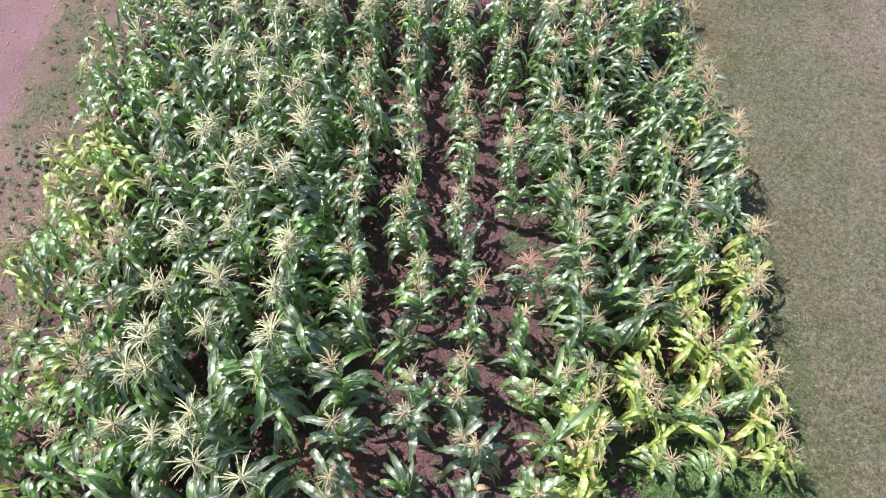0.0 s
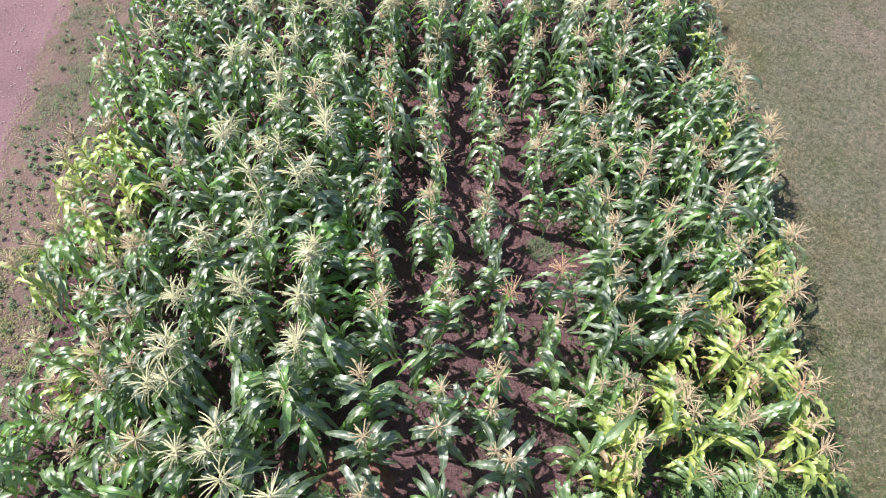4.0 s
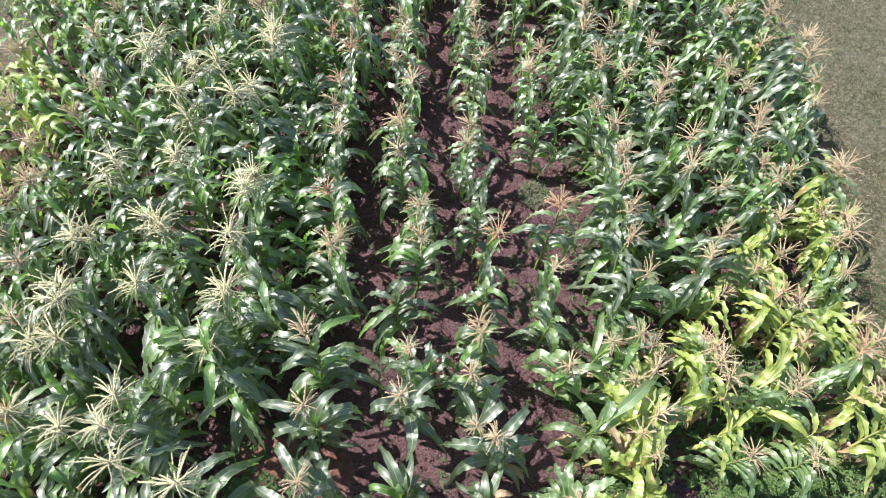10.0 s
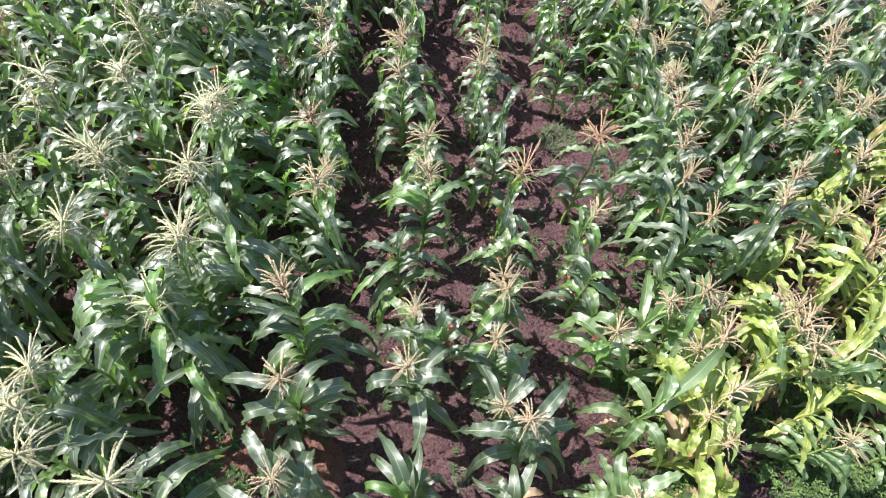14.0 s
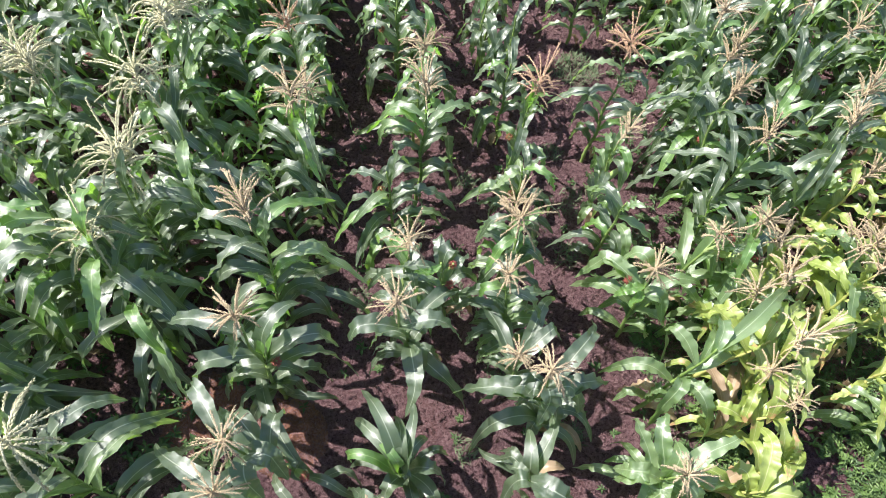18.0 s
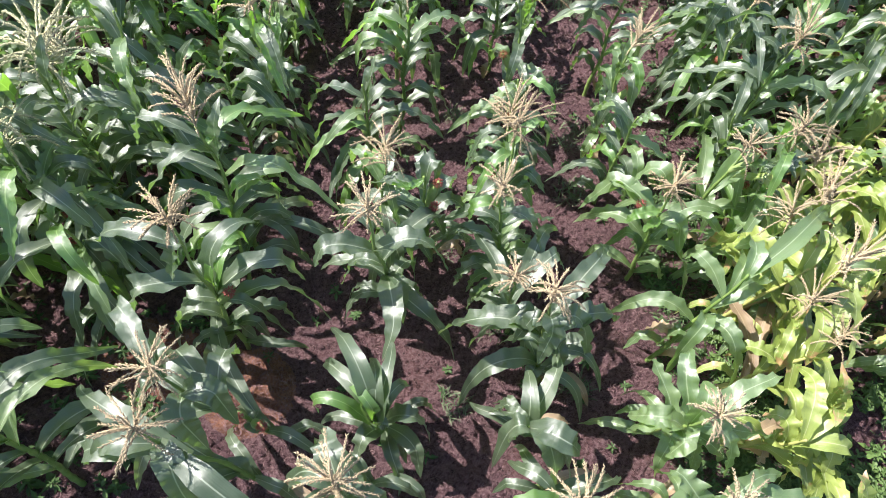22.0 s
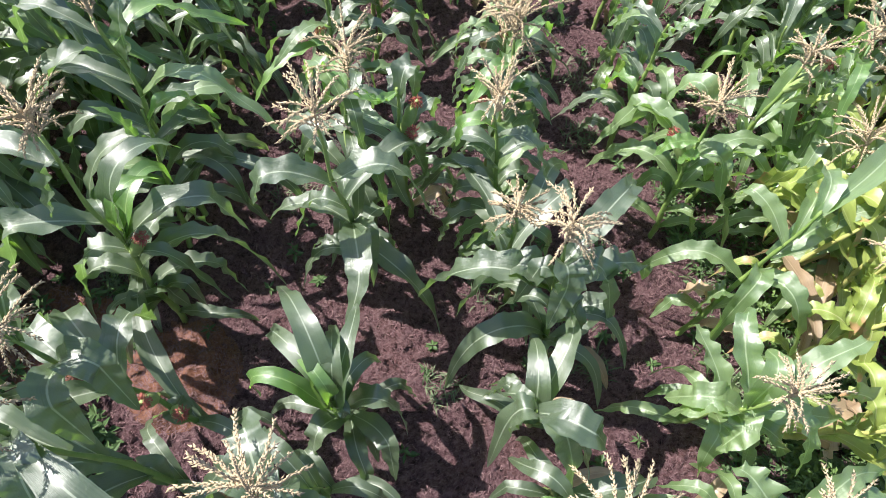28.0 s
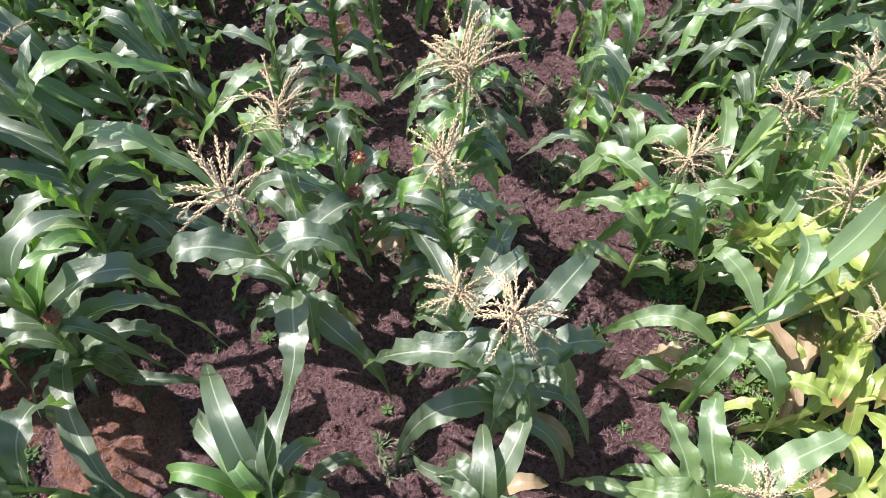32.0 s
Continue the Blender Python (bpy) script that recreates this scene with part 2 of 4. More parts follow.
# building helpers
def mesh_object(name, verts, faces, mat, parent=None, uvs=None, smooth=True):
    me = bpy.data.meshes.new(name)
    me.from_pydata(verts, [], faces)
    me.materials.append(mat)
    if smooth:
        me.polygons.foreach_set("use_smooth", [True] * len(me.polygons))
    if uvs is not None:
        layer = me.uv_layers.new(name="UVMap")
        idx = np.empty(len(me.loops), dtype=np.int32)
        me.loops.foreach_get("vertex_index", idx)
        layer.data.foreach_set("uv", np.asarray(uvs, dtype=np.float32)[idx].ravel())
    ob = new(name, me)
    if parent:
        ob.parent = parent
    return ob


def leaf_strip(line, width, roll, wave, cup, ph1, ph2, freq):
    """The blade's surface along its midrib: cupped, with wavy edges and a pointed tip."""
    n, across = len(line) - 1, (-1.0, -0.55, 0.0, 0.55, 1.0)
    verts, faces, uvs = [], [], []
    for i, p in enumerate(line):
        s = i / n
        d = (line[min(i + 1, n)] - line[max(i - 1, 0)]).normalized()
        out = Vector((-d.y, d.x, 0))
        out = out.normalized() if out.length > 1e-4 else Vector((0, 1, 0))
        up = d.cross(out)
        w = width * 0.5 * min(1.0, 0.34 + 2.4 * s) * (1 - s ** 2.4) ** 0.8
        r = roll * s * s + 0.25 * math.sin(ph1 + 5 * s) * s
        o2 = out * math.cos(r) + up * math.sin(r)
        u2 = up * math.cos(r) - out * math.sin(r)
        fold = 0.9 * (1 - s) ** 3 + cup
        for a in across:
            ripple = wave * w * abs(a) ** 1.6 * math.sin(freq * 6.28 * s + (ph1 if a < 0 else ph2)) * min(1, 4 * s)
            verts.append(p + o2 * (a * w) + u2 * (abs(a) * w * fold * 0.6 + ripple))
            uvs.append((0.5 + 0.5 * a, s))
    for i in range(n):
        for k in range(4):
            a = i * 5 + k
            faces.append((a, a + 1, a + 6, a + 5))
    return verts, faces, uvs


def arched_leaf(rng, length, rise, fall, bend, width, roll=0.0, wave=0.25, cup=0.3):
    """A blade along +x that leaves the stalk at the angle rise, bows over round the share bend of its length and hangs at the angle fall."""
    n = 20
    ph1, ph2, freq = rng.uniform(0, 6.3), rng.uniform(0, 6.3), rng.uniform(3.5, 7.5)
    sharp, side, turn = rng.uniform(0.16, 0.42), 0.0, rng.uniform(-0.9, 0.9)
    p = Vector((0.006, 0.0, 0.0))
    line = [p.copy()]
    for i in range(n):
        s = (i + 0.5) / n
        u = min(1.0, max(0.0, (s - bend + sharp) / (2 * sharp)))
        a = rise + (fall - rise) * u * u * (3 - 2 * u) + 0.12 * math.sin(ph1 + 7 * s)
        side = turn * s * s
        p = p + Vector((math.cos(a) * math.cos(side), math.cos(a) * math.sin(side), math.sin(a))) * (length / n)
        line.append(p.copy())
    return leaf_strip(line, width, roll, wave, cup, ph1, ph2, freq)


def leaf_shape(rng, reach, dz, arch, width, sweep=0.0, roll=0.0, wave=0.2, cup=0.3):
    """A corn blade along +x: it springs from the stalk, arches and ends reach out and dz up; cupped, with wavy edges and a pointed tip."""
    n = 22
    ph1, ph2, freq = rng.uniform(0, 6.3), rng.uniform(0, 6.3), rng.uniform(3.5, 7.0)
    kink = rng.uniform(0.85, 1.15)
    line = []
    snap = rng.uniform(0.42, 0.68) if rng.random() < 0.5 and dz < 0.05 else 2.0
    if dz >= 0.05 and rng.random() < 0.65:
        # an upright blade whose tip folds over
        snap = rng.uniform(0.7, 0.86)
        reach, dz = reach / snap, dz / snap ** 2.0
    length = math.hypot(reach, dz)
    for i in range(n + 1):
        s = i / n
        h = math.sin(s * 1.5708) * 0.35 + s * 0.65
        curl = 0.02 * math.sin(ph2 + s * 6) * s
        p = Vector((0.006 + reach * h, sweep * reach * s * s + curl, dz * s ** 2.2 + arch * 4 * (s ** kink) * (1 - s)))
        if s > snap:
            # past the snap the blade hangs
            past = (s - snap) * length
            p = Vector((line[fold_at].x + past * 0.35, line[fold_at].y + sweep * past, line[fold_at].z - past * 1.1))
        else:
            fold_at = i
        line.append(p)
    return leaf_strip(line, width, roll, wave, cup, ph1, ph2, freq)


def tube(verts, faces, path, radii, sides=6):
    base = len(verts)
    for i, p in enumerate(path):
        d = (path[min(i + 1, len(path) - 1)] - path[max(i - 1, 0)]).normalized()
        x = d.orthogonal().normalized()
        y = d.cross(x)
        for k in range(sides):
            a = 6.2832 * k / sides
            verts.append(p + (x * math.cos(a) + y * math.sin(a)) * radii[i])
    for i in range(len(path) - 1):
        for k in range(sides):
            a, b = base + i * sides + k, base + i * sides + (k + 1) % sides
            faces.append((a, b, b + sides, a + sides))
    faces.append(tuple(base + (len(path) - 1) * sides + k for k in range(sides)))


def spikelet(verts, faces, p, d, length, r):
    x = d.orthogonal().normalized()
    y = d.cross(x)
    b = len(verts)
    q = p + d * length * 0.25
    verts += [q + x * r, q - x * r * 0.5 + y * r * 0.87, q - x * r * 0.5 - y * r * 0.87, p + d * length]
    faces += [(b, b + 1, b + 3), (b + 1, b + 2, b + 3), (b + 2, b, b + 3)]


def tassel_shape(rng, size, branches, spread, bulk=1.0):
    verts, faces = [], []
    def branch(start, d0, length, droop, r):
        path, p, d = [], start.copy(), d0.copy()
        n = 7
        for i in range(n + 1):
            path.append(p.copy())
            p = p + d * (length / n)
            d = (d + Vector((rng.uniform(-0.06, 0.06), rng.uniform(-0.06, 0.06), -droop / n))).normalized()
        tube(verts, faces, path, [r * (1 - 0.5 * i / n) for i in range(n + 1)], 4)
        count = int(length / 0.0045)
        for k in range(2, count):
            s = k / count * n
            i = min(int(s), n - 1)
            q = path[i].lerp(path[i + 1], s - i)
            dd = (path[i + 1] - path[i]).normalized()
            sidev = dd.orthogonal().normalized()
            sidev.rotate(Matrix.Rotation(k * 2.4 + rng.uniform(-0.4, 0.4), 3, dd))
            spikelet(verts, faces, q, (dd + sidev * rng.uniform(0.4, 0.8)).normalized(), rng.uniform(0.012, 0.018) * (0.5 + 0.5 * bulk), 0.0037 * bulk)
    branch(Vector((0, 0, -0.05)), Vector((0, 0, 1)), size * 1.2, 0.05, 0.003)
    for i in range(branches):
        a = i * 2.4 + rng.uniform(-0.5, 0.5)
        h = rng.uniform(0.0, 0.4)
        tilt = spread * rng.uniform(0.65, 1.15) * (1.1 - 0.8 * h)
        d = Vector((math.cos(a) * math.sin(tilt), math.sin(a) * math.sin(tilt), math.cos(tilt)))
        branch(Vector((0, 0, h * size)), d, size * rng.uniform(0.4, 0.66), rng.uniform(0.4, 1.9) * (3.5 * bulk - 2.5), 0.002 * bulk)
    return verts, faces


def ear_shape(rng):
    verts, faces = [], []
    path = [Vector((0, 0, 0.2 * i / 7)) for i in range(8)]
    tube(verts, faces, path, [0.012, 0.021, 0.025, 0.026, 0.025, 0.022, 0.016, 0.008], 8)
    return verts, faces


def silk_shape(rng):
    verts, faces = [], []
    for k in range(90):
        a, t = rng.uniform(0, 6.3), rng.uniform(0.1, 1.7)
        d = Vector((math.cos(a) * math.sin(t), math.sin(a) * math.sin(t), math.cos(t)))
        p, path = Vector((0, 0, 0.185)), []
        for i in range(5):
            path.append(p.copy())
            p = p + d * rng.uniform(0.006, 0.011)
            d = (d + Vector((rng.uniform(-0.6, 0.6), rng.uniform(-0.6, 0.6), -0.4))).normalized()
        tube(verts, faces, path, [0.0013] * 5, 3)
    return verts, faces


TONES = {"green": (LEAF, STALK), "pale": (PALE, STALK), "fresh": (YOUNG, STALK), "yellow": (YELLOW, STALK_YELLOW)}


def stalk_part(plant, top, count, mat, thick=1.0):
    """A jointed stalk from the ground to top, slightly crooked. Returns the place at a share of its height."""
    def at(s):
        return Vector((top.x * s + 0.008 * math.sin(s * 15), top.y * s + 0.008 * math.cos(s * 12) - 0.008, top.z * s))
    path, radii = [], []
    for i in range(count * 3 + 1):
        s = i / (count * 3)
        path.append(at(s) - Vector((0, 0, 0.05 if i == 0 else 0)))
        radii.append(thick * (0.0135 * (1 - s) + 0.005 * s) * (1.28 if i % 3 == 0 else 1.0))
    v, f = [], []
    tube(v, f, path, radii, 8)
    mesh_object("stalk", v, f, mat, plant)
    return at


def blade_part(plant, rng, place, azimuth, reach, dz, arch, width, mat, sweep=None, roll=None, label="", wave=None):
    v, f, uv = leaf_shape(rng, reach, dz, arch, width, rng.uniform(-0.35, 0.35) if sweep is None else sweep, rng.choice((-1, 1)) * rng.uniform(0.1, 1.0) ** 1.5 * 1.7 if roll is None else roll, rng.uniform(0.12, 0.4) if wave is None else wave, rng.uniform(0.1, 0.75))
    ob = mesh_object("leaf", v, f, mat, plant, uv)
    ob.location = place
    ob.rotation_euler = (0, 0, radians(azimuth))
    return tagged(ob, label) if label else ob


def ear_part(plant, rng, place, azimuth, silk):
    v, f = ear_shape(rng)
    ear = mesh_object("ear", v, f, HUSK, plant)
    ear.location = place
    ear.rotation_euler = (0, rng.uniform(0.4, 0.65), radians(azimuth))
    v, f = silk_shape(rng)
    tagged(mesh_object("silk", v, f, silk, ear), "tuft of dried dark red silk")


def tassel_part(plant, rng, place, mat, size, branches=None, spread=None, tilt=(0, 0)):
    v, f = tassel_shape(rng, size, branches or (rng.randint(26, 36) if size > 0.38 else rng.randint(18, 28)), spread or rng.uniform(0.4, 0.9), 1.2 if size > 0.38 else 1.0)
    ob = mesh_object("tassel", v, f, mat, plant)
    ob.location = place
    ob.rotation_euler = (tilt[0], tilt[1], rng.uniform(0, 6.3))


def corn_plant(seed, stem_top, leaves, tone, label, reach, width, droop, ears=0, tassel=None, size=0.28):
    """One corn plant at the origin: stalk, blades on alternate sides, ears and a tassel."""
    rng = random.Random(seed)
    blade, stalk_mat = TONES[tone]
    plant = tagged(new("corn_plant"), label, "corn plant", "corn plants in rows")
    top = Vector((rng.uniform(-0.08, 0.08), rng.uniform(-0.08, 0.08), stem_top))
    at = stalk_part(plant, top, leaves, stalk_mat)
    plane = rng.uniform(0, 360)
    for i in range(leaves):
        s = (i + 0.5) / leaves
        size_here = 0.66 + 0.34 * math.sin(3.14 * (0.15 + 0.75 * s))
        withered = tone == "yellow" and i < 4 or i == 0 and rng.random() < 0.3
        mat, text = blade, ""
        if withered:
            mat, text = DRY, "withered brown leaf"
        elif tone == "green" and i >= leaves - 2 and rng.random() < 0.3:
            mat = YOUNG
        elif tone == "green" and rng.random() < 0.3:
            mat = rng.choice((PALE, PALE, PALE, YOUNG))
        length = reach * size_here * rng.uniform(1.15, 1.75)
        rise, fall, bend = rng.uniform(0.4, 1.1), -rng.uniform(0.8, 1.5) * droop, rng.uniform(0.26, 0.5)
        if withered:
            length, rise, fall, bend = length * 0.5, 0.2, -1.45, 0.15
        elif s > 0.72 and rng.random() < 0.3:
            length, rise, fall, bend = length * 0.6, rng.uniform(1.1, 1.4), rng.uniform(-0.6, 0.9), rng.uniform(0.6, 0.85)
        v, f, uv = arched_leaf(rng, length, rise, fall, bend, width * size_here * rng.uniform(0.85, 1.15), rng.choice((-1, 1)) * rng.uniform(0.1, 1.0) ** 1.5 * 1.6, rng.uniform(0.25, 0.6), rng.uniform(0.1, 0.6))
        ob = mesh_object("leaf", v, f, mat, plant, uv)
        ob.location = at(0.1 + 0.86 * s)
        ob.rotation_euler = (0, 0, radians(plane + 180 * (i % 2) + rng.uniform(-40, 40)))
        if text:
            tagged(ob, text)
    for i in range(ears):
        ear_part(plant, rng, at(0.5 + 0.08 * i), rng.uniform(0, 360), SILK if rng.random() < 0.6 else SILK_BROWN)
    if tassel:
        tassel_part(plant, rng, at(1.0), tassel, size * rng.uniform(0.88, 1.1), spread=rng.uniform(0.6, 0.95) if size > 0.4 else None, tilt=(rng.uniform(-0.25, 0.25), rng.uniform(-0.25, 0.25)))
    return plant


# the large structure
def sheet(name, x0, x1, y0, y1, step, z, mat, amp, label, rough_scale=5.0, slope=None):
    nx, ny = max(1, round((x1 - x0) / step)), max(1, round((y1 - y0) / step))
    verts = []
    for j in range(ny + 1):
        for i in range(nx + 1):
            x, y = x0 + (x1 - x0) * i / nx, y0 + (y1 - y0) * j / ny
            h = 0
            if amp:
                h = amp * (noise.noise((x * rough_scale, y * rough_scale, 0)) + 0.6 * noise.noise((x * rough_scale * 2.7, y * rough_scale * 2.7, 3)))
            if slope:
                h += slope(x, y)
            verts.append((x, y, z + h))
    faces = [(j * (nx + 1) + i, j * (nx + 1) + i + 1, (j + 1) * (nx + 1) + i + 1, (j + 1) * (nx + 1) + i) for j in range(ny) for i in range(nx)]
    return tagged(mesh_object(name, verts, faces, mat), label, kind="structure")


SOIL_AMP, SOIL_SCALE = 0.042, 7.0
sheet("ground", -900, 900, -900, 900, 900, -0.06, LAWN, 0, "dry grass land reaching the horizon")
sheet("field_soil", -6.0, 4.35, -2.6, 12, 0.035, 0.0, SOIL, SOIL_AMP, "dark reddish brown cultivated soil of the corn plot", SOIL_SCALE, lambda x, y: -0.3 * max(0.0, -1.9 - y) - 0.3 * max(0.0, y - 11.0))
sheet("lawn", 4.05, 40, -12, 40, 0.12, 0.02, LAWN, 0.02, "dry mown lawn beside the corn", 2.0)
sheet("road", -40, -6.75, -12, 40, 0.12, 0.0, ROAD, 0.02, "pink gravel road beside the corn", 1.1)
sheet("verge", -8.4, -5.7, -3, 14, 0.04, 0.016, VERGE, 0.028, "verge of patchy dirt between road and corn", 1.7, lambda x, y: -0.09 * max(0.0, -7.0 - x))

# the corn
RNG = random.Random(11)
LIBRARY = {}


def plant_kind(code, x, y):
    """What grows at a place: the look, and the height of its tassel's foot."""
    if x > 1.25 and y < 0.75 + 1.0 * (x - 1.2) or code == "y":
        look_ = "yellow"
    elif x < -4.4:
        look_ = "edge"
    elif x < -1.9 or x < -1.2 and y < 1.6:
        look_ = "big"
    elif x < -0.45:
        look_ = "full"
    elif x < 1.1:
        look_ = "slim"
    else:
        look_ = "grey"
    return look_


def library(look_, code):
    """Some plants of each look, built once where they first stand."""
    tassel = {"t": TASSEL_TAN, "p": TASSEL_PALE, "r": TASSEL_RUST, "y": TASSEL_TAN}.get(code)
    key = (look_, code)
    if key not in LIBRARY:
        LIBRARY[key] = []
    return LIBRARY[key], tassel


TEXTS = {"edge": "yellow-green corn plant on the plot's edge", "big": "tall leafy dark green corn plant", "full": "leafy dark green corn plant in a middle row", "slim": "slender dark green corn plant over bare soil", "grey": "glossy grey-green corn plant", "yellow": "short yellowing corn plant with withered leaves"}
TASSELS = {"t": "dry tan tassel", "p": "pale cream flowering tassel", "r": "rust brown tassel", "y": "dry tan tassel"}
SHAPES = {"edge": (1.16, 16, "pale", 0.37, 0.08, 0.95), "big": (1.2, 17, "green", 0.46, 0.086, 0.92), "full": (1.05, 17, "green", 0.36, 0.081, 1.02), "slim": (1.06, 17, "green", 0.3, 0.08, 1.05), "grey": (1.06, 16, "green", 0.4, 0.084, 0.92), "yellow": (0.88, 14, "yellow", 0.37, 0.084, 0.85)}
VARIANTS = {"t": 7, "p": 7, "r": 4, "y": 5, "n": 8, "f": 3}


def corn_row(x0, plants):
    for y, dx, code in plants:
        look_ = plant_kind(code, x0 + dx, y)
        made, tassel = library(look_, code)
        where = Vector((x0 + dx + RNG.uniform(-0.03, 0.03), y + RNG.uniform(-0.03, 0.03), 0.0))
        m = pose(*where, RNG.uniform(-4, 4), RNG.uniform(-4, 4), RNG.uniform(0, 360)) @ Matrix.Scale(RNG.uniform(0.92, 1.08), 4)
        if len(made) < VARIANTS[code]:
            stem, leaves, tone, reach, width, droop = SHAPES[look_]
            if code == "f":
                tone = "fresh"
            if look_ == "edge":
                tone = ("pale", "yellow", "green", "pale", "fresh")[len(made) % 5]
            if look_ == "yellow" and len(made) % 3 == 2:
                tone = "pale"
            text = TEXTS[look_] + (", " + TASSELS[code] if code in TASSELS else ", no tassel")
            seed = 100 * len(LIBRARY) + len(made)
            ears = 1 if look_ != "yellow" and len(made) % 2 == 0 else 0
            ob = corn_plant(seed, stem * (0.85 if code in "nf" else 1.0), leaves, tone, text, reach, width, droop, ears, tassel, 0.45 if code == "p" else 0.34)
            ob.matrix_basis = m
            made.append(ob)
        else:
            copy_thing(RNG.choice(made), m)


corn_row(-5.44, [(-0.54, 0.07, "n"), (-0.26, 0.06, "n"), (0.02, 0.06, "n"), (0.32, 0.07, "n"), (0.60, 0.03, "n"), (0.89, 0.04, "n"), (1.44, 0.15, "t"), (2.39, -0.11, "t"), (2.55, -0.09, "t"), (2.89, -0.03, "t"), (3.07, 0.03, "t"), (3.43, 0.12, "t"), (3.70, -0.10, "n"), (3.91, -0.08, "t"), (4.33, 0.02, "t"), (4.68, 0.17, "y"), (4.88, 0.12, "y"), (5.17, -0.12, "n"), (5.43, 0.03, "t"), (5.75, -0.02, "t"), (6.20, -0.26, "n"), (6.58, -0.17, "t")])
corn_row(-4.84, [(-0.61, 0.10, "n"), (-0.29, 0.05, "n"), (0.03, 0.08, "n"), (0.36, 0.27, "y"), (0.72, -0.01, "t"), (1.01, -0.10, "y"), (1.23, 0.04, "n"), (1.45, 0.19, "y"), (1.81, -0.05, "n"), (2.14, -0.06, "t"), (2.42, -0.04, "n"), (2.63, -0.03, "t"), (2.89, 0.22, "y"), (3.15, -0.10, "t"), (3.23, 0.13, "t"), (3.62, 0.05, "t"), (3.95, -0.08, "n"), (4.25, -0.01, "n"), (4.55, -0.04, "n"), (4.84, -0.13, "n"), (5.15, -0.06, "n"), (5.45, -0.15, "n"), (5.76, -0.10, "n"), (6.06, -0.17, "n"), (6.33, -0.11, "p"), (6.65, 0.12, "t")])
corn_row(-4.22, [(-0.66, -0.02, "n"), (-0.37, 0.08, "n"), (-0.10, -0.01, "n"), (0.20, 0.11, "y"), (0.29, 0.29, "r"), (0.60, -0.03, "n"), (0.85, -0.11, "t"), (1.00, -0.10, "t"), (1.20, -0.03, "t"), (1.20, 0.09, "t"), (1.48, -0.02, "t"), (1.86, -0.04, "t"), (2.00, -0.04, "t"), (2.33, -0.08, "t"), (2.56, 0.02, "t"), (2.91, -0.02, "t"), (3.26, -0.01, "n"), (3.54, 0.04, "t"), (3.94, 0.07, "t"), (4.30, -0.06, "n"), (4.60, 0.07, "t"), (4.97, -0.15, "n"), (5.32, 0.15, "t"), (5.39, -0.24, "f"), (5.69, -0.09, "n"), (5.98, 0.15, "t"), (6.30, -0.15, "n"), (6.63, 0.11, "t")])
corn_row(-3.60, [(-0.71, 0.05, "n"), (-0.39, -0.01, "n"), (-0.07, 0.07, "n"), (0.22, -0.12, "p"), (0.24, 0.14, "p"), (0.60, 0.03, "n"), (0.91, -0.04, "p"), (1.03, -0.05, "p"), (1.28, -0.04, "p"), (1.41, -0.06, "p"), (1.80, 0.06, "p"), (2.04, 0.08, "p"), (2.39, 0.02, "n"), (2.67, 0.11, "p"), (2.89, 0.09, "p"), (3.29, -0.01, "n"), (3.66, -0.10, "n"), (4.01, 0.07, "p"), (4.27, -0.11, "n"), (4.47, 0.10, "p"), (4.87, -0.15, "n"), (5.24, -0.16, "n"), (5.60, 0.08, "p"), (5.94, 0.02, "p"), (6.31, -0.19, "n"), (6.64, 0.12, "p")])
corn_row(-2.92, [(-0.91, 0.01, "n"), (-0.60, 0.04, "n"), (-0.29, -0.04, "n"), (-0.00, 0.20, "p"), (0.27, -0.09, "p"), (0.45, -0.08, "p"), (0.89, 0.02, "n"), (1.28, -0.08, "p"), (1.60, -0.03, "n"), (1.86, -0.12, "p"), (2.24, 0.01, "p"), (2.70, 0.07, "p"), (3.03, -0.06, "n"), (3.31, -0.01, "p"), (3.58, -0.08, "p"), (3.87, -0.01, "n"), (4.12, 0.24, "p"), (4.16, -0.06, "p"), (4.53, -0.06, "n"), (4.84, 0.03, "p"), (5.15, 0.08, "p"), (5.44, -0.11, "n"), (5.68, -0.03, "p"), (5.96, 0.14, "p"), (6.36, -0.09, "n"), (6.73, 0.13, "p")])
corn_row(-2.21, [(-0.33, -0.01, "p"), (0.71, 0.05, "n"), (1.01, 0.01, "p"), (1.37, -0.07, "p"), (1.57, 0.22, "f"), (1.58, -0.09, "p"), (1.94, 0.02, "p"), (2.22, -0.06, "n"), (2.43, 0.01, "p"), (2.74, -0.02, "p"), (3.03, 0.06, "f"), (3.23, 0.05, "n"), (3.42, -0.10, "p"), (3.63, -0.05, "p"), (3.99, -0.09, "n"), (4.27, -0.04, "p"), (4.62, 0.11, "p"), (4.86, -0.03, "t"), (5.15, -0.01, "n"), (5.37, 0.00, "p"), (5.76, 0.17, "p"), (6.14, -0.00, "n"), (6.49, -0.12, "n"), (6.81, -0.12, "p"), (6.86, 0.12, "p")])
corn_row(-1.83, [(1.72, 0.00, "n"), (2.28, 0.04, "f"), (2.82, -0.05, "n"), (3.30, 0.03, "f"), (3.85, -0.03, "n"), (4.40, 0.04, "n"), (4.92, -0.04, "f"), (5.50, 0.02, "n"), (6.05, 0.00, "n"), (6.60, 0.03, "n")])
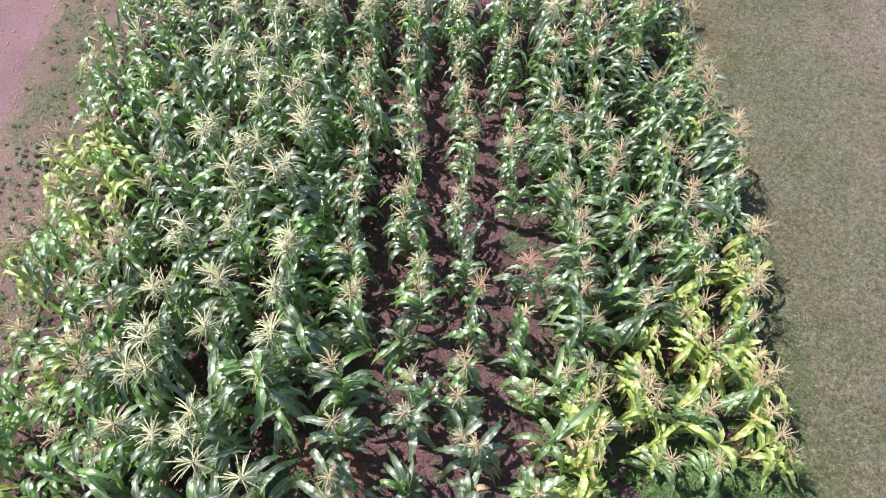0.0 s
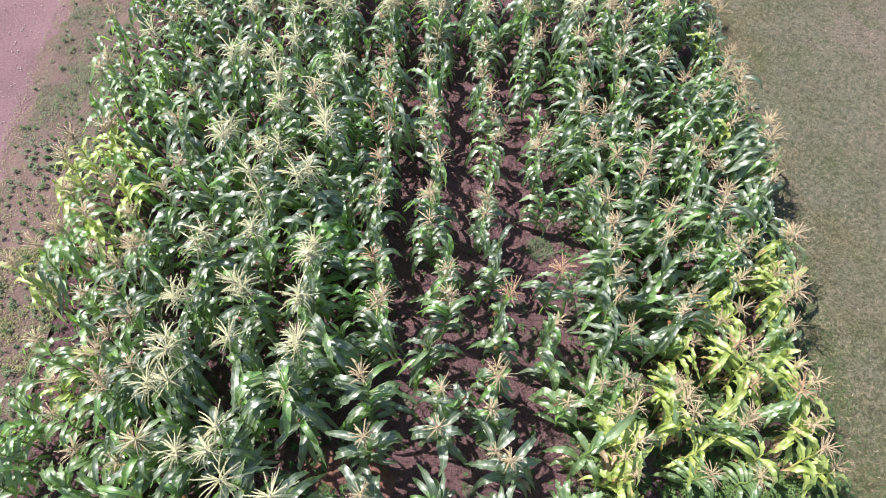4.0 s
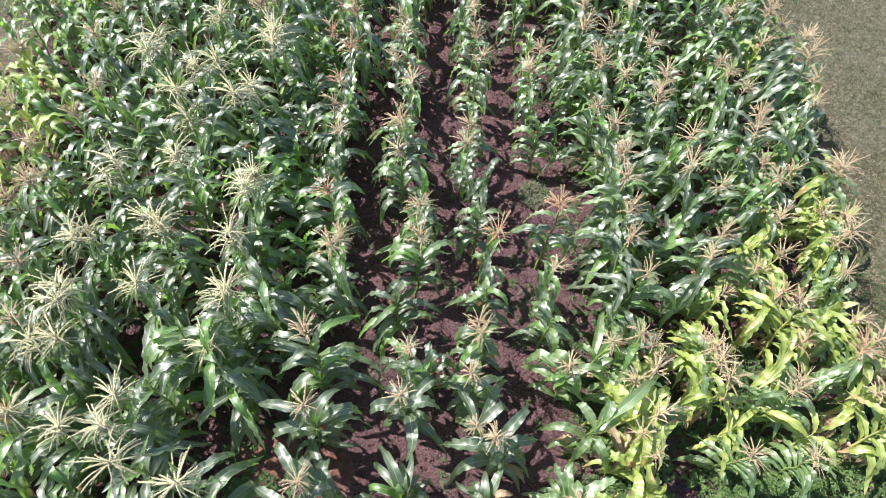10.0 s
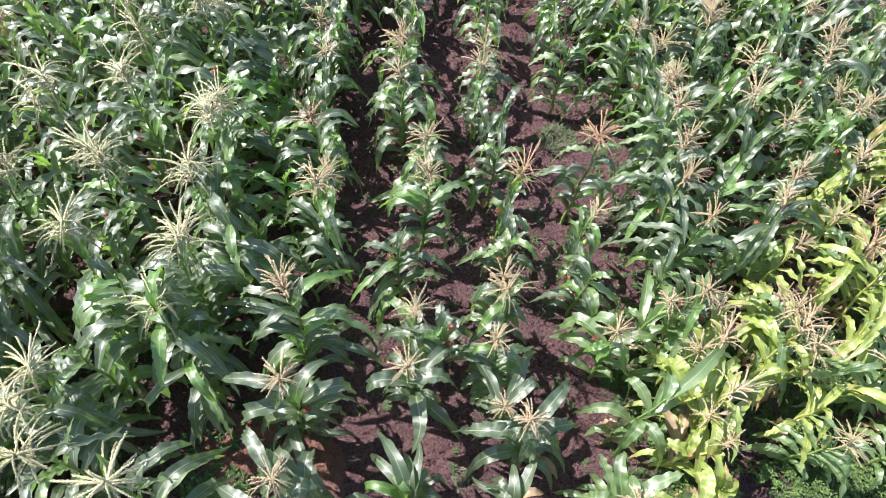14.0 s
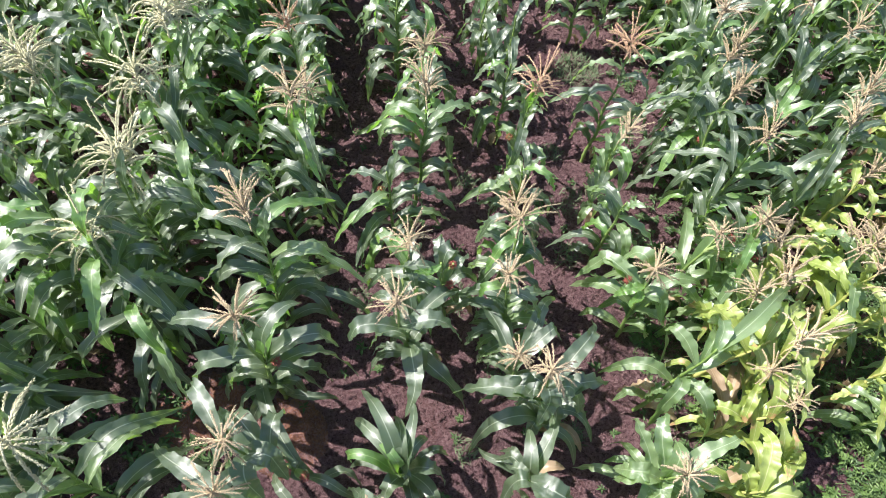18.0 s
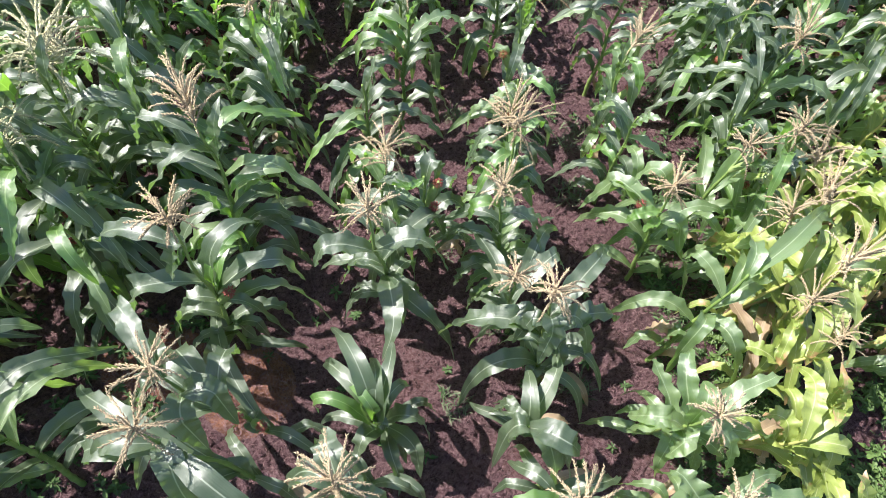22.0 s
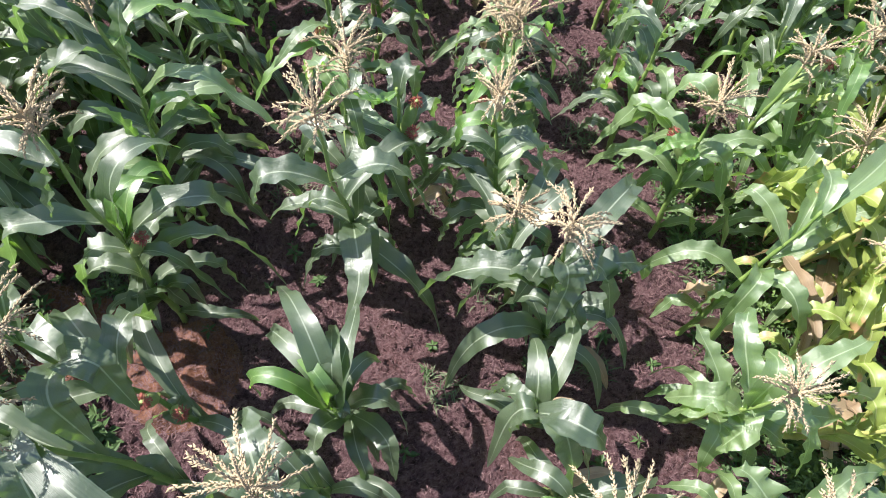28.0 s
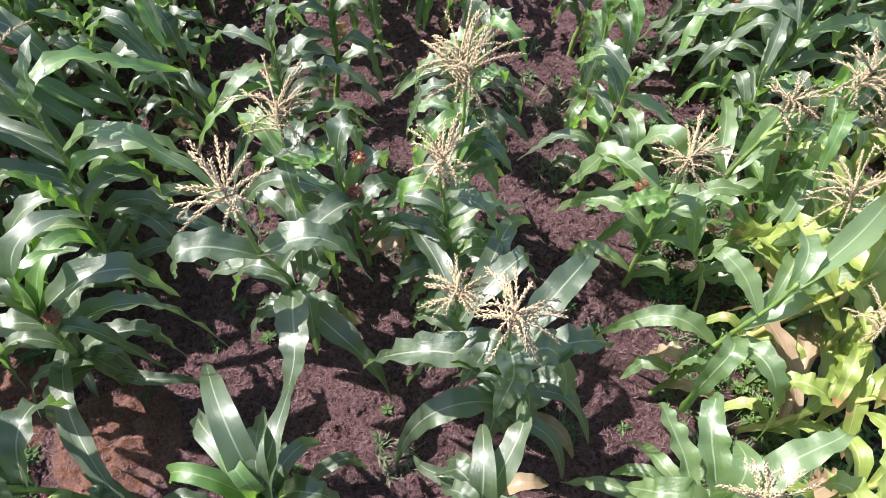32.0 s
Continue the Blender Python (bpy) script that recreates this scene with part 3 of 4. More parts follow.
corn_row(-1.44, [(1.05, -0.02, "t"), (1.59, -0.03, "n"), (1.91, 0.00, "t"), (2.24, -0.01, "t"), (2.65, -0.04, "r"), (2.99, 0.01, "n"), (3.27, -0.07, "n"), (3.55, -0.07, "t"), (3.77, -0.05, "t"), (4.05, -0.06, "n"), (4.29, 0.03, "r"), (4.57, -0.02, "r"), (4.93, -0.04, "r"), (5.15, 0.15, "r"), (5.35, 0.03, "t"), (5.62, 0.07, "t"), (5.91, -0.05, "n"), (6.13, 0.02, "r"), (6.58, 0.04, "n"), (6.95, -0.05, "t"), (7.14, 0.16, "t")])
corn_row(-0.71, [(1.06, -0.00, "t"), (1.57, -0.04, "n"), (2.01, 0.10, "t"), (2.49, 0.09, "t"), (2.85, 0.04, "n"), (3.13, -0.05, "t"), (3.43, -0.06, "t"), (3.65, -0.05, "t"), (4.20, 0.01, "t"), (4.65, -0.01, "t"), (4.90, -0.00, "t"), (5.32, -0.01, "t"), (5.87, -0.04, "t"), (6.26, 0.06, "n"), (6.57, 0.04, "t"), (6.88, -0.05, "t")])
corn_row(0.03, [(0.77, 0.01, "t"), (1.09, -0.04, "t"), (1.29, -0.03, "t"), (1.73, 0.06, "n"), (2.14, 0.05, "r"), (2.59, -0.01, "n"), (3.02, -0.01, "n"), (3.39, -0.09, "t"), (3.60, -0.05, "t"), (4.06, 0.00, "n"), (4.45, 0.01, "t"), (4.95, -0.01, "t"), (5.38, 0.02, "t"), (5.71, -0.08, "t"), (6.28, 0.07, "t"), (6.65, 0.06, "n"), (6.95, 0.04, "t")])
corn_row(0.75, [(1.47, -0.07, "n"), (1.90, -0.06, "t"), (2.40, -0.01, "r"), (3.75, 0.02, "n"), (4.39, 0.04, "t"), (4.63, -0.00, "t"), (5.23, 0.05, "n"), (5.80, -0.05, "n"), (6.33, 0.00, "t"), (6.64, 0.09, "t"), (7.34, 0.00, "t")])
corn_row(1.48, [(-0.59, 0.01, "n"), (-0.17, -0.11, "n"), (0.23, -0.01, "y"), (0.41, -0.01, "y"), (0.55, 0.06, "n"), (0.70, 0.01, "t"), (0.85, -0.06, "y"), (1.00, 0.07, "t"), (1.17, 0.07, "t"), (1.33, 0.01, "n"), (1.50, -0.06, "n"), (1.77, 0.05, "t"), (2.06, -0.02, "t"), (2.25, -0.01, "n"), (2.43, 0.01, "t"), (2.62, 0.06, "n"), (2.82, 0.11, "t"), (3.07, 0.07, "t"), (3.26, 0.12, "t"), (3.52, 0.00, "t"), (3.75, -0.03, "n"), (3.97, -0.06, "t"), (4.26, 0.12, "t"), (4.35, -0.03, "t"), (4.59, -0.07, "t"), (4.77, -0.12, "n"), (4.95, -0.16, "t"), (5.06, 0.05, "t"), (5.27, 0.02, "n"), (5.48, -0.02, "t"), (5.71, -0.07, "n"), (5.93, -0.11, "t"), (6.11, -0.06, "n"), (6.28, -0.01, "t"), (6.58, -0.00, "t"), (7.07, -0.04, "t")])
corn_row(2.21, [(0.18, 0.00, "y"), (0.43, 0.06, "n"), (0.68, -0.01, "y"), (0.90, -0.10, "y"), (1.07, -0.04, "t"), (1.22, -0.06, "y"), (1.36, -0.01, "n"), (1.59, 0.10, "t"), (1.76, 0.10, "n"), (1.93, 0.10, "t"), (2.16, 0.15, "t"), (2.33, 0.02, "n"), (2.50, -0.11, "n"), (2.79, 0.16, "t"), (3.09, 0.10, "t"), (3.26, 0.08, "n"), (3.44, 0.05, "t"), (3.62, -0.02, "n"), (3.80, -0.09, "t"), (4.03, -0.02, "t"), (4.32, -0.02, "t"), (4.49, -0.01, "n"), (4.66, -0.01, "t"), (4.88, 0.01, "n"), (5.10, 0.02, "n"), (5.28, -0.02, "n"), (5.45, -0.05, "t"), (5.62, -0.04, "n"), (5.79, -0.02, "n"), (6.07, -0.06, "t"), (6.48, -0.00, "t"), (6.82, -0.03, "n"), (7.11, -0.01, "t")])
corn_row(2.94, [(0.18, 0.00, "y"), (0.39, 0.06, "n"), (0.60, -0.09, "y"), (0.83, -0.06, "y"), (1.07, -0.02, "r"), (1.34, 0.03, "t"), (1.50, 0.06, "n"), (1.66, 0.01, "r"), (1.91, -0.07, "t"), (2.16, -0.00, "t"), (2.38, 0.02, "t"), (2.58, 0.07, "n"), (2.77, 0.12, "t"), (2.94, 0.11, "n"), (3.11, 0.11, "t"), (3.24, 0.16, "t"), (3.44, 0.15, "n"), (3.64, 0.13, "t"), (3.84, 0.10, "n"), (4.05, 0.06, "t"), (4.29, 0.03, "t"), (4.49, 0.03, "n"), (4.69, 0.03, "t"), (4.87, -0.03, "n"), (5.05, -0.08, "n"), (5.37, 0.16, "t"), (5.62, 0.10, "n"), (5.87, 0.03, "t"), (6.02, -0.32, "t"), (6.51, -0.05, "n"), (6.93, -0.03, "n"), (7.32, 0.01, "t")])
corn_row(3.70, [(0.18, 0.00, "y"), (0.34, -0.13, "y"), (0.60, -0.19, "y"), (0.75, 0.06, "n"), (0.90, -0.20, "r"), (1.05, -0.19, "t"), (1.23, -0.15, "n"), (1.41, -0.12, "t"), (1.60, -0.06, "n"), (1.79, 0.00, "n"), (1.95, -0.06, "y"), (2.11, -0.03, "t"), (2.35, 0.03, "t"), (2.53, 0.17, "t"), (2.66, 0.09, "t"), (2.81, 0.06, "n"), (2.96, 0.22, "t"), (3.08, -0.37, "t"), (3.17, 0.17, "t"), (3.38, 0.06, "n"), (3.58, -0.06, "n"), (3.75, 0.05, "n"), (3.93, 0.16, "t"), (4.22, 0.23, "t"), (4.50, 0.17, "t"), (4.71, 0.13, "n"), (4.91, 0.09, "t"), (5.02, -0.16, "y"), (5.23, 0.13, "t"), (5.33, -0.03, "t"), (5.55, 0.07, "t"), (5.71, -0.22, "t"), (5.71, 0.03, "t"), (5.91, 0.04, "n"), (6.11, 0.05, "t"), (6.35, 0.08, "t"), (6.69, 0.04, "n"), (6.97, 0.02, "y"), (7.29, 0.05, "t")])


def single_plant(text, tone, base, top, tassel, size, blades, ears):
    """A corn plant described by itself. A blade: share of the stalk's height, bearing, reach, rise, arch, width and, where it differs, its tone."""
    rng = random.Random(text)
    plant = tagged(new("corn_plant"), text, "corn plant", "corn plants in rows")
    plant.location = (*base, 0)
    blade, stalk_mat = TONES[tone]
    at = stalk_part(plant, Vector(top), 8, stalk_mat, 1.05)
    for share, bearing, reach, rise, arch, width, *other in blades:
        mat = {"fresh": YOUNG, "dry": DRY}[other[0]] if other else blade
        if rise > 0.15:
            # an upright blade that bows over at its tip
            v, f, uv = arched_leaf(rng, 1.38 * math.hypot(reach, rise), min(1.5, math.atan2(rise, reach) + 0.4), rng.uniform(-1.5, -0.7), rng.uniform(0.46, 0.62), width * 1.2, rng.choice((-1, 1)) * rng.uniform(0.3, 1.1), rng.uniform(0.15, 0.35), 0.4)
            ob = mesh_object("leaf", v, f, mat, plant, uv)
            ob.location, ob.rotation_euler = at(share), (0, 0, radians(bearing))
            continue
        blade_part(plant, rng, at(share), bearing, reach * 1.06, rise, arch * 1.35, width * 1.16, mat, wave=rng.uniform(0.2, 0.5), label="withered brown leaf" if mat == DRY else "")
    # the smaller lower blades
    for k in range(6 if abs(top[0]) < 0.15 else 3):
        share = 0.1 + 0.09 * k + rng.uniform(-0.03, 0.03)
        mat = DRY if k == 0 and rng.random() < 0.6 else blade
        blade_part(plant, rng, at(share), k * 170 + rng.uniform(-35, 35), rng.uniform(0.2, 0.36), -top[2] * share * rng.uniform(0.3, 0.9), rng.uniform(0.08, 0.16), rng.uniform(0.055, 0.075), mat)
    for share, bearing in ears:
        ear_part(plant, rng, at(share), bearing, SILK)
    if tassel:
        tassel_part(plant, rng, at(1.0), tassel, size, spread=0.85, tilt=(rng.uniform(-0.2, 0.2), rng.uniform(-0.2, 0.2)))


single_plant("dark green corn plant with a tan tassel over bare soil", "green", (-0.61, 0.69), (-0.10, -0.20, 1.29), TASSEL_TAN, 0.27, [
    (0.72, -166, 0.34, -0.03, 0.1, 0.1), (0.75, -11, 0.32, -0.21, 0.12, 0.11), (0.45, -76, 0.41, -0.04, 0.1, 0.11), (0.3, -51, 0.47, -0.17, 0.12, 0.1), (0.45, 157, 0.34, -0.12, 0.06, 0.08), (0.55, 170, 0.24, -0.31, 0.06, 0.08), (0.3, 53, 0.25, -0.18, 0.1, 0.08), (0.2, -173, 0.27, -0.19, 0.08, 0.07), (0.9, 126, 0.18, -0.1, 0.05, 0.06), (0.6, 41, 0.62, -0.4, 0.1, 0.085)], [])
single_plant("green corn plant with two tan tassels and broad leaves", "green", (0.18, 0.20), (-0.12, -0.03, 1.12), TASSEL_TAN, 0.27, [
    (0.89, 38, 0.47, -0.08, 0.07, 0.09), (0.71, 175, 0.45, -0.3, 0.14, 0.1), (0.69, 164, 0.31, -0.4, 0.14, 0.11), (0.67, 16, 0.42, -0.21, 0.12, 0.1), (0.45, 8, 0.4, -0.18, 0.1, 0.09), (0.35, -176, 0.39, -0.21, 0.12, 0.1), (0.9, -81, 0.11, -0.36, 0.05, 0.1), (0.7, 10, 0.22, -0.25, 0.14, 0.1), (0.8, -179, 0.13, -0.28, 0.08, 0.07), (0.3, -145, 0.09, -0.24, 0.1, 0.08), (0.25, 16, 0.36, -0.19, 0.1, 0.08), (0.6, -38, 0.12, -0.31, 0.1, 0.09), (0.15, 105, 0.24, -0.16, 0.05, 0.06, "dry")], [])
single_plant("slender green corn plant with a pale tan tassel", "green", (0.04, 0.53), (-0.12, -0.24, 1.09), TASSEL_TAN, 0.20, [
    (0.85, 152, 0.08, -0.31, 0.05, 0.06), (0.9, 100, 0.03, -0.25, 0.06, 0.07), (0.6, 107, 0.75, -0.2, 0.1, 0.08), (0.6, 65, 0.56, -0.12, 0.1, 0.08), (0.4, 103, 0.42, -0.13, 0.1, 0.08), (0.5, 101, 0.65, -0.31, 0.08, 0.07), (0.7, 49, 0.44, -0, 0.1, 0.08), (0.3, 86, 0.12, -0.18, 0.1, 0.07)], [])
single_plant("corn plant bent over with broad drooping leaves and no tassel", "green", (0.10, -0.07), (-0.12, -0.19, 0.79), None, 0.27, [
    (0.98, -38, 0.27, -0.15, 0.1, 0.11), (0.95, -167, 0.12, -0.47, 0.1, 0.09), (0.95, -53, 0.24, -0.51, 0.12, 0.1), (0.9, 147, 0.16, -0.21, 0.06, 0.06), (0.7, -155, 0.06, -0.44, 0.1, 0.08), (0.75, 88, 0.17, 0.26, 0.1, 0.08), (0.8, 55, 0.37, 0.05, 0.12, 0.08), (0.5, -25, 0.22, -0.27, 0.1, 0.08)], [])
single_plant("corn plant with a broad tan tassel and arching leaves", "green", (0.13, -0.35), (-0.07, -0.31, 1.21), TASSEL_TAN, 0.29, [
    (0.92, -155, 0.37, -0.38, 0.1, 0.1), (0.95, -51, 0.29, -0.35, 0.06, 0.1), (0.9, -92, 0.27, -0.47, 0.06, 0.09), (0.93, -31, 0.26, -0.33, 0.06, 0.08), (0.7, -170, 0.31, -0.46, 0.1, 0.09, "fresh"), (0.6, -47, 0.5, -0.3, 0.1, 0.1), (0.5, -114, 0.37, -0.31, 0.1, 0.09), (0.97, -8, 0.2, -0.1, 0.05, 0.06), (0.4, 3, 0.4, -0.27, 0.1, 0.08)], [])
single_plant("corn plant with a wide tan tassel and bluish green leaves", "green", (-0.69, -0.31), (-0.09, -0.30, 1.26), TASSEL_TAN, 0.29, [
    (0.93, 110, 0.28, -0.05, 0.06, 0.1), (0.92, -104, 0.27, -0.43, 0.06, 0.1), (0.85, -28, 0.16, -0.21, 0.08, 0.09), (0.9, -68, 0.3, -0.39, 0.1, 0.1), (0.8, 155, 0.27, -0.4, 0.08, 0.09), (0.7, -60, 0.3, -0.35, 0.1, 0.1), (0.6, -150, 0.39, -0.35, 0.1, 0.09), (0.95, 33, 0.07, -0.07, 0.05, 0.08), (0.5, -148, 0.2, -0.44, 0.1, 0.09)], [])
single_plant("young bright green corn plant with upright leaves and no tassel", "green", (-0.64, -0.02), (-0.05, -0.16, 0.57), None, 0.27, [
    (0.8, 113, 0.19, 0.62, 0.02, 0.09), (0.7, 144, 0.29, 0.56, 0.05, 0.075), (0.8, 81, 0.17, 0.51, 0.02, 0.07), (0.85, 64, 0.19, 0.42, 0.03, 0.075), (0.75, 56, 0.21, 0.31, 0.06, 0.06), (0.9, 161, 0.37, 0.27, 0.04, 0.06, "fresh"), (0.95, 138, 0.07, 0.42, 0, 0.05, "fresh"), (0.6, -12, 0.23, -0.05, 0.2, 0.085), (0.5, -41, 0.37, -0.13, 0.14, 0.08), (0.4, -71, 0.3, -0.16, 0.1, 0.07), (0.5, -122, 0.25, -0.12, 0.16, 0.09), (0.7, -69, 0.05, 0.06, 0.15, 0.06)], [])
single_plant("green corn plant with a red silked ear and unopened tassel", "green", (-0.41, 1.02), (-0.06, -0.16, 1.08), None, 0.27, [
    (0.95, 57, 0.13, -0.22, 0.1, 0.08), (0.9, -174, 0.29, -0.07, 0.06, 0.07), (0.7, 41, 0.33, -0.17, 0.1, 0.08), (0.6, 163, 0.45, -0.21, 0.1, 0.08), (0.5, 42, 0.25, -0.2, 0.1, 0.08), (0.98, -140, 0.18, 0.13, 0, 0.04, "fresh"), (0.98, -133, 0.14, 0.13, 0, 0.04, "fresh"), (0.8, 95, 0.29, 0.04, 0.08, 0.07), (0.4, 159, 0.32, -0.33, 0.1, 0.08)], [(0.65, -60), (0.7, 30)])
single_plant("tall dark green corn plant with a tan tassel and upright leaf", "green", (-1.46, 0.44), (-0.00, -0.08, 1.40), TASSEL_TAN, 0.29, [
    (0.66, -159, 0.47, -0.09, 0.1, 0.1), (0.92, -163, 0.07, -0.29, 0.03, 0.09), (0.53, 52, 0.16, 0.47, 0.02, 0.095), (0.54, 22, 0.5, -0.21, 0.12, 0.1), (0.54, 52, 0.03, 0.34, 0.02, 0.05, "fresh"), (0.5, -172, 0.23, -0.29, 0.08, 0.09), (0.45, 57, 0.39, -0.25, 0.1, 0.09), (0.4, 26, 0.46, -0.35, 0.1, 0.08), (0.35, 177, 0.3, -0.37, 0.1, 0.09), (0.3, 25, 0.38, -0.31, 0.1, 0.08), (0.55, 77, 0.3, 0.21, 0.03, 0.06, "fresh"), (0.25, -26, 0.08, -0.31, 0.1, 0.09), (0.9, 175, 0.43, -0.21, 0.06, 0.08), (0.2, -124, 0.25, -0.28, 0.1, 0.09)], [(0.48, -20)])
single_plant("tall corn plant leaning over, with two red silked ears", "green", (-1.13, -0.10), (-0.35, -0.08, 1.25), TASSEL_TAN, 0.28, [
    (1, 119, 0.46, -0.1, 0.05, 0.08), (0.96, 116, 0.18, -0.04, 0.05, 0.09), (0.83, -83, 0.22, -0.26, 0.06, 0.11), (0.84, -7, 0.22, -0.32, 0.08, 0.1), (0.98, -132, 0.12, -0.3, 0.05, 0.08), (0.67, 156, 0.47, -0.12, 0.1, 0.09), (0.62, 92, 0.33, -0.26, 0.12, 0.09), (0.6, 135, 0.53, -0.37, 0.12, 0.1), (0.3, 161, 0.04, -0.17, 0.1, 0.09), (0.25, 131, 0.81, -0.13, 0.1, 0.08), (0.6, -162, 0.44, -0.26, 0.08, 0.08)], [(0.49, -70), (0.38, -40)])
single_plant("corn plant with broad bluish leaves and a tan tassel", "green", (-1.17, -0.33), (-0.31, -0.08, 1.28), TASSEL_TAN, 0.28, [
    (0.9, -52, 0.26, -0.31, 0.06, 0.1), (0.89, -37, 0.64, -0.62, 0.1, 0.09), (0.9, -168, 0.24, -0.1, 0.05, 0.09), (0.85, -175, 0.42, -0.38, 0.08, 0.1), (0.6, 155, 0.2, -0.14, 0.08, 0.1), (0.5, 178, 0.32, -0.13, 0.08, 0.09), (0.4, -152, 0.35, -0.22, 0.1, 0.1), (0.7, 162, 0.58, -0.07, 0.08, 0.1), (0.3, 152, 0.1, -0.07, 0.1, 0.08)], [])
single_plant("corn plant with long dark green leaves and a pale tan tassel", "green", (-0.80, -0.60), (-0.09, -0.29, 1.20), TASSEL_TAN, 0.29, [
    (0.9, 159, 0.28, -0.14, 0.08, 0.09), (0.92, 22, 0.05, -0.15, 0.06, 0.1), (0.8, -149, 0.28, -0.24, 0.08, 0.1), (0.7, 175, 0.61, -0.35, 0.1, 0.1), (0.6, -133, 0.27, -0.31, 0.1, 0.1), (0.85, 120, 0.19, -0.01, 0.06, 0.08)], [])
single_plant("corn plant with broad green leaves and a pale tan tassel", "green", (-0.58, -0.62), (-0.08, -0.27, 1.20), TASSEL_TAN, 0.29, [
    (0.93, 84, 0.17, 0.07, 0.05, 0.1), (0.92, -175, 0.18, -0.21, 0.06, 0.1), (0.9, 5, 0.14, -0.29, 0.08, 0.1), (0.8, -77, 0.1, -0.34, 0.1, 0.1), (0.7, -123, 0.19, -0.32, 0.1, 0.1), (0.95, 25, 0.14, -0.06, 0.05, 0.06)], [])
single_plant("light green corn plant with a tan tassel and broad leaves", "pale", (0.70, -0.07), (0.03, -0.20, 0.91), TASSEL_TAN, 0.26, [
    (0.75, 175, 0.27, -0.16, 0.08, 0.09), (0.7, -171, 0.26, -0.2, 0.1, 0.1), (0.8, 66, 0.15, 0.21, 0.06, 0.1), (0.9, 32, 0.34, 0.06, 0.06, 0.09), (0.97, -44, 0.22, -0.34, 0.02, 0.07), (0.8, 100, 0.25, 0.09, 0.08, 0.09), (0.6, 102, 0.27, 0.05, 0.08, 0.08), (0.6, -12, 0.44, -0.04, 0.1, 0.1), (0.5, -114, 0.2, -0.14, 0.08, 0.09), (0.5, -37, 0.33, -0.24, 0.1, 0.09), (0.65, -102, 0.19, -0.11, 0.1, 0.11)], [])
single_plant("light green corn plant with a tan tassel and wide flat leaves", "pale", (0.68, -0.42), (0.04, -0.21, 0.91), TASSEL_TAN, 0.26, [
    (0.8, 174, 0.19, -0.2, 0.08, 0.11), (0.7, -148, 0.4, -0.23, 0.1, 0.1), (0.8, 7, 0.56, -0.05, 0.08, 0.1), (0.9, -10, 0.25, 0, 0.06, 0.1), (0.75, -101, 0.18, -0.03, 0.06, 0.08), (0.6, -13, 0.64, -0.08, 0.1, 0.11), (0.6, -92, 0.25, -0.23, 0.1, 0.1), (0.85, 158, 0.18, 0.09, 0.08, 0.1), (0.5, -29, 0.53, -0.23, 0.1, 0.1), (0.9, 39, 0.24, 0.05, 0.06, 0.09)], [])
single_plant("green corn plant with a leaning stalk and arching leaves", "pale", (0.85, 0.35), (0.19, 0.04, 0.97), None, 0.27, [
    (0.7, 17, 0.35, -0.21, 0.1, 0.1), (0.55, -48, 0.33, -0.35, 0.12, 0.09), (0.6, -111, 0.23, -0.47, 0.12, 0.08), (0.95, 62, 0.27, -0.12, 0.08, 0.08), (0.98, 32, 0.72, -0.12, 0.06, 0.09), (0.5, 157, 0.39, -0.16, 0.12, 0.08), (0.8, 120, 0.3, 0.01, 0.08, 0.08), (0.4, -155, 0.08, -0.33, 0.08, 0.07), (0.85, 68, 0.26, -0.25, 0.1, 0.08), (0.3, 146, 0.18, -0.3, 0.08, 0.07, "dry")], [])
single_plant("green corn plant with a tan tassel and upright furled leaves", "pale", (0.80, 0.87), (-0.02, 0.02, 0.91), TASSEL_TAN, 0.27, [
    (0.95, 129, 0.18, 0.21, 0.03, 0.1), (0.7, 131, 0.51, -0.12, 0.12, 0.09), (0.75, 139, 0.39, -0.29, 0.12, 0.1), (0.7, -19, 0.2, -0.33, 0.1, 0.09), (0.8, -118, 0.2, 0.13, 0.02, 0.05, "fresh"), (0.85, -158, 0.22, 0.03, 0.03, 0.06, "fresh"), (0.6, -8, 0.13, -0.29, 0.1, 0.09), (0.5, 157, 0.39, -0.27, 0.12, 0.09), (0.6, 30, 0.42, 0, 0.08, 0.08), (0.4, 79, 0.16, -0.27, 0.1, 0.09), (0.4, 34, 0.4, -0.2, 0.1, 0.08)], [(0.67, 150)])
single_plant("green corn plant with a red silked ear on a bare stalk", "pale", (1.06, 1.11), (0.11, -0.03, 0.99), TASSEL_TAN, 0.24, [
    (0.8, 31, 0.23, -0.15, 0.08, 0.08), (0.6, 34, 0.42, -0.27, 0.08, 0.08), (0.5, 81, 0.57, -0.07, 0.08, 0.08), (0.7, 38, 0.33, 0.19, 0.08, 0.08), (0.4, 9, 0.53, -0.28, 0.1, 0.07), (0.9, -22, 0.22, -0.02, 0.06, 0.07)], [(0.87, 0)])
single_plant("yellowing corn plant with a drooping dry tassel", "yellow", (1.18, 0.17), (0.30, -0.05, 0.77), TASSEL_TAN, 0.24, [
    (0.7, 32, 0.32, 0.02, 0.08, 0.085), (0.6, 169, 0.25, -0.03, 0.1, 0.09), (0.8, -46, 0.12, -0.29, 0.08, 0.085), (0.6, 87, 0.22, -0.08, 0.1, 0.085), (0.9, 63, 0.45, -0.03, 0.06, 0.09), (0.4, 91, 0.59, -0.1, 0.08, 0.08, "dry"), (0.3, 62, 0.94, -0.13, 0.08, 0.08, "dry"), (0.5, 18, 0.14, -0.22, 0.1, 0.085)], [])
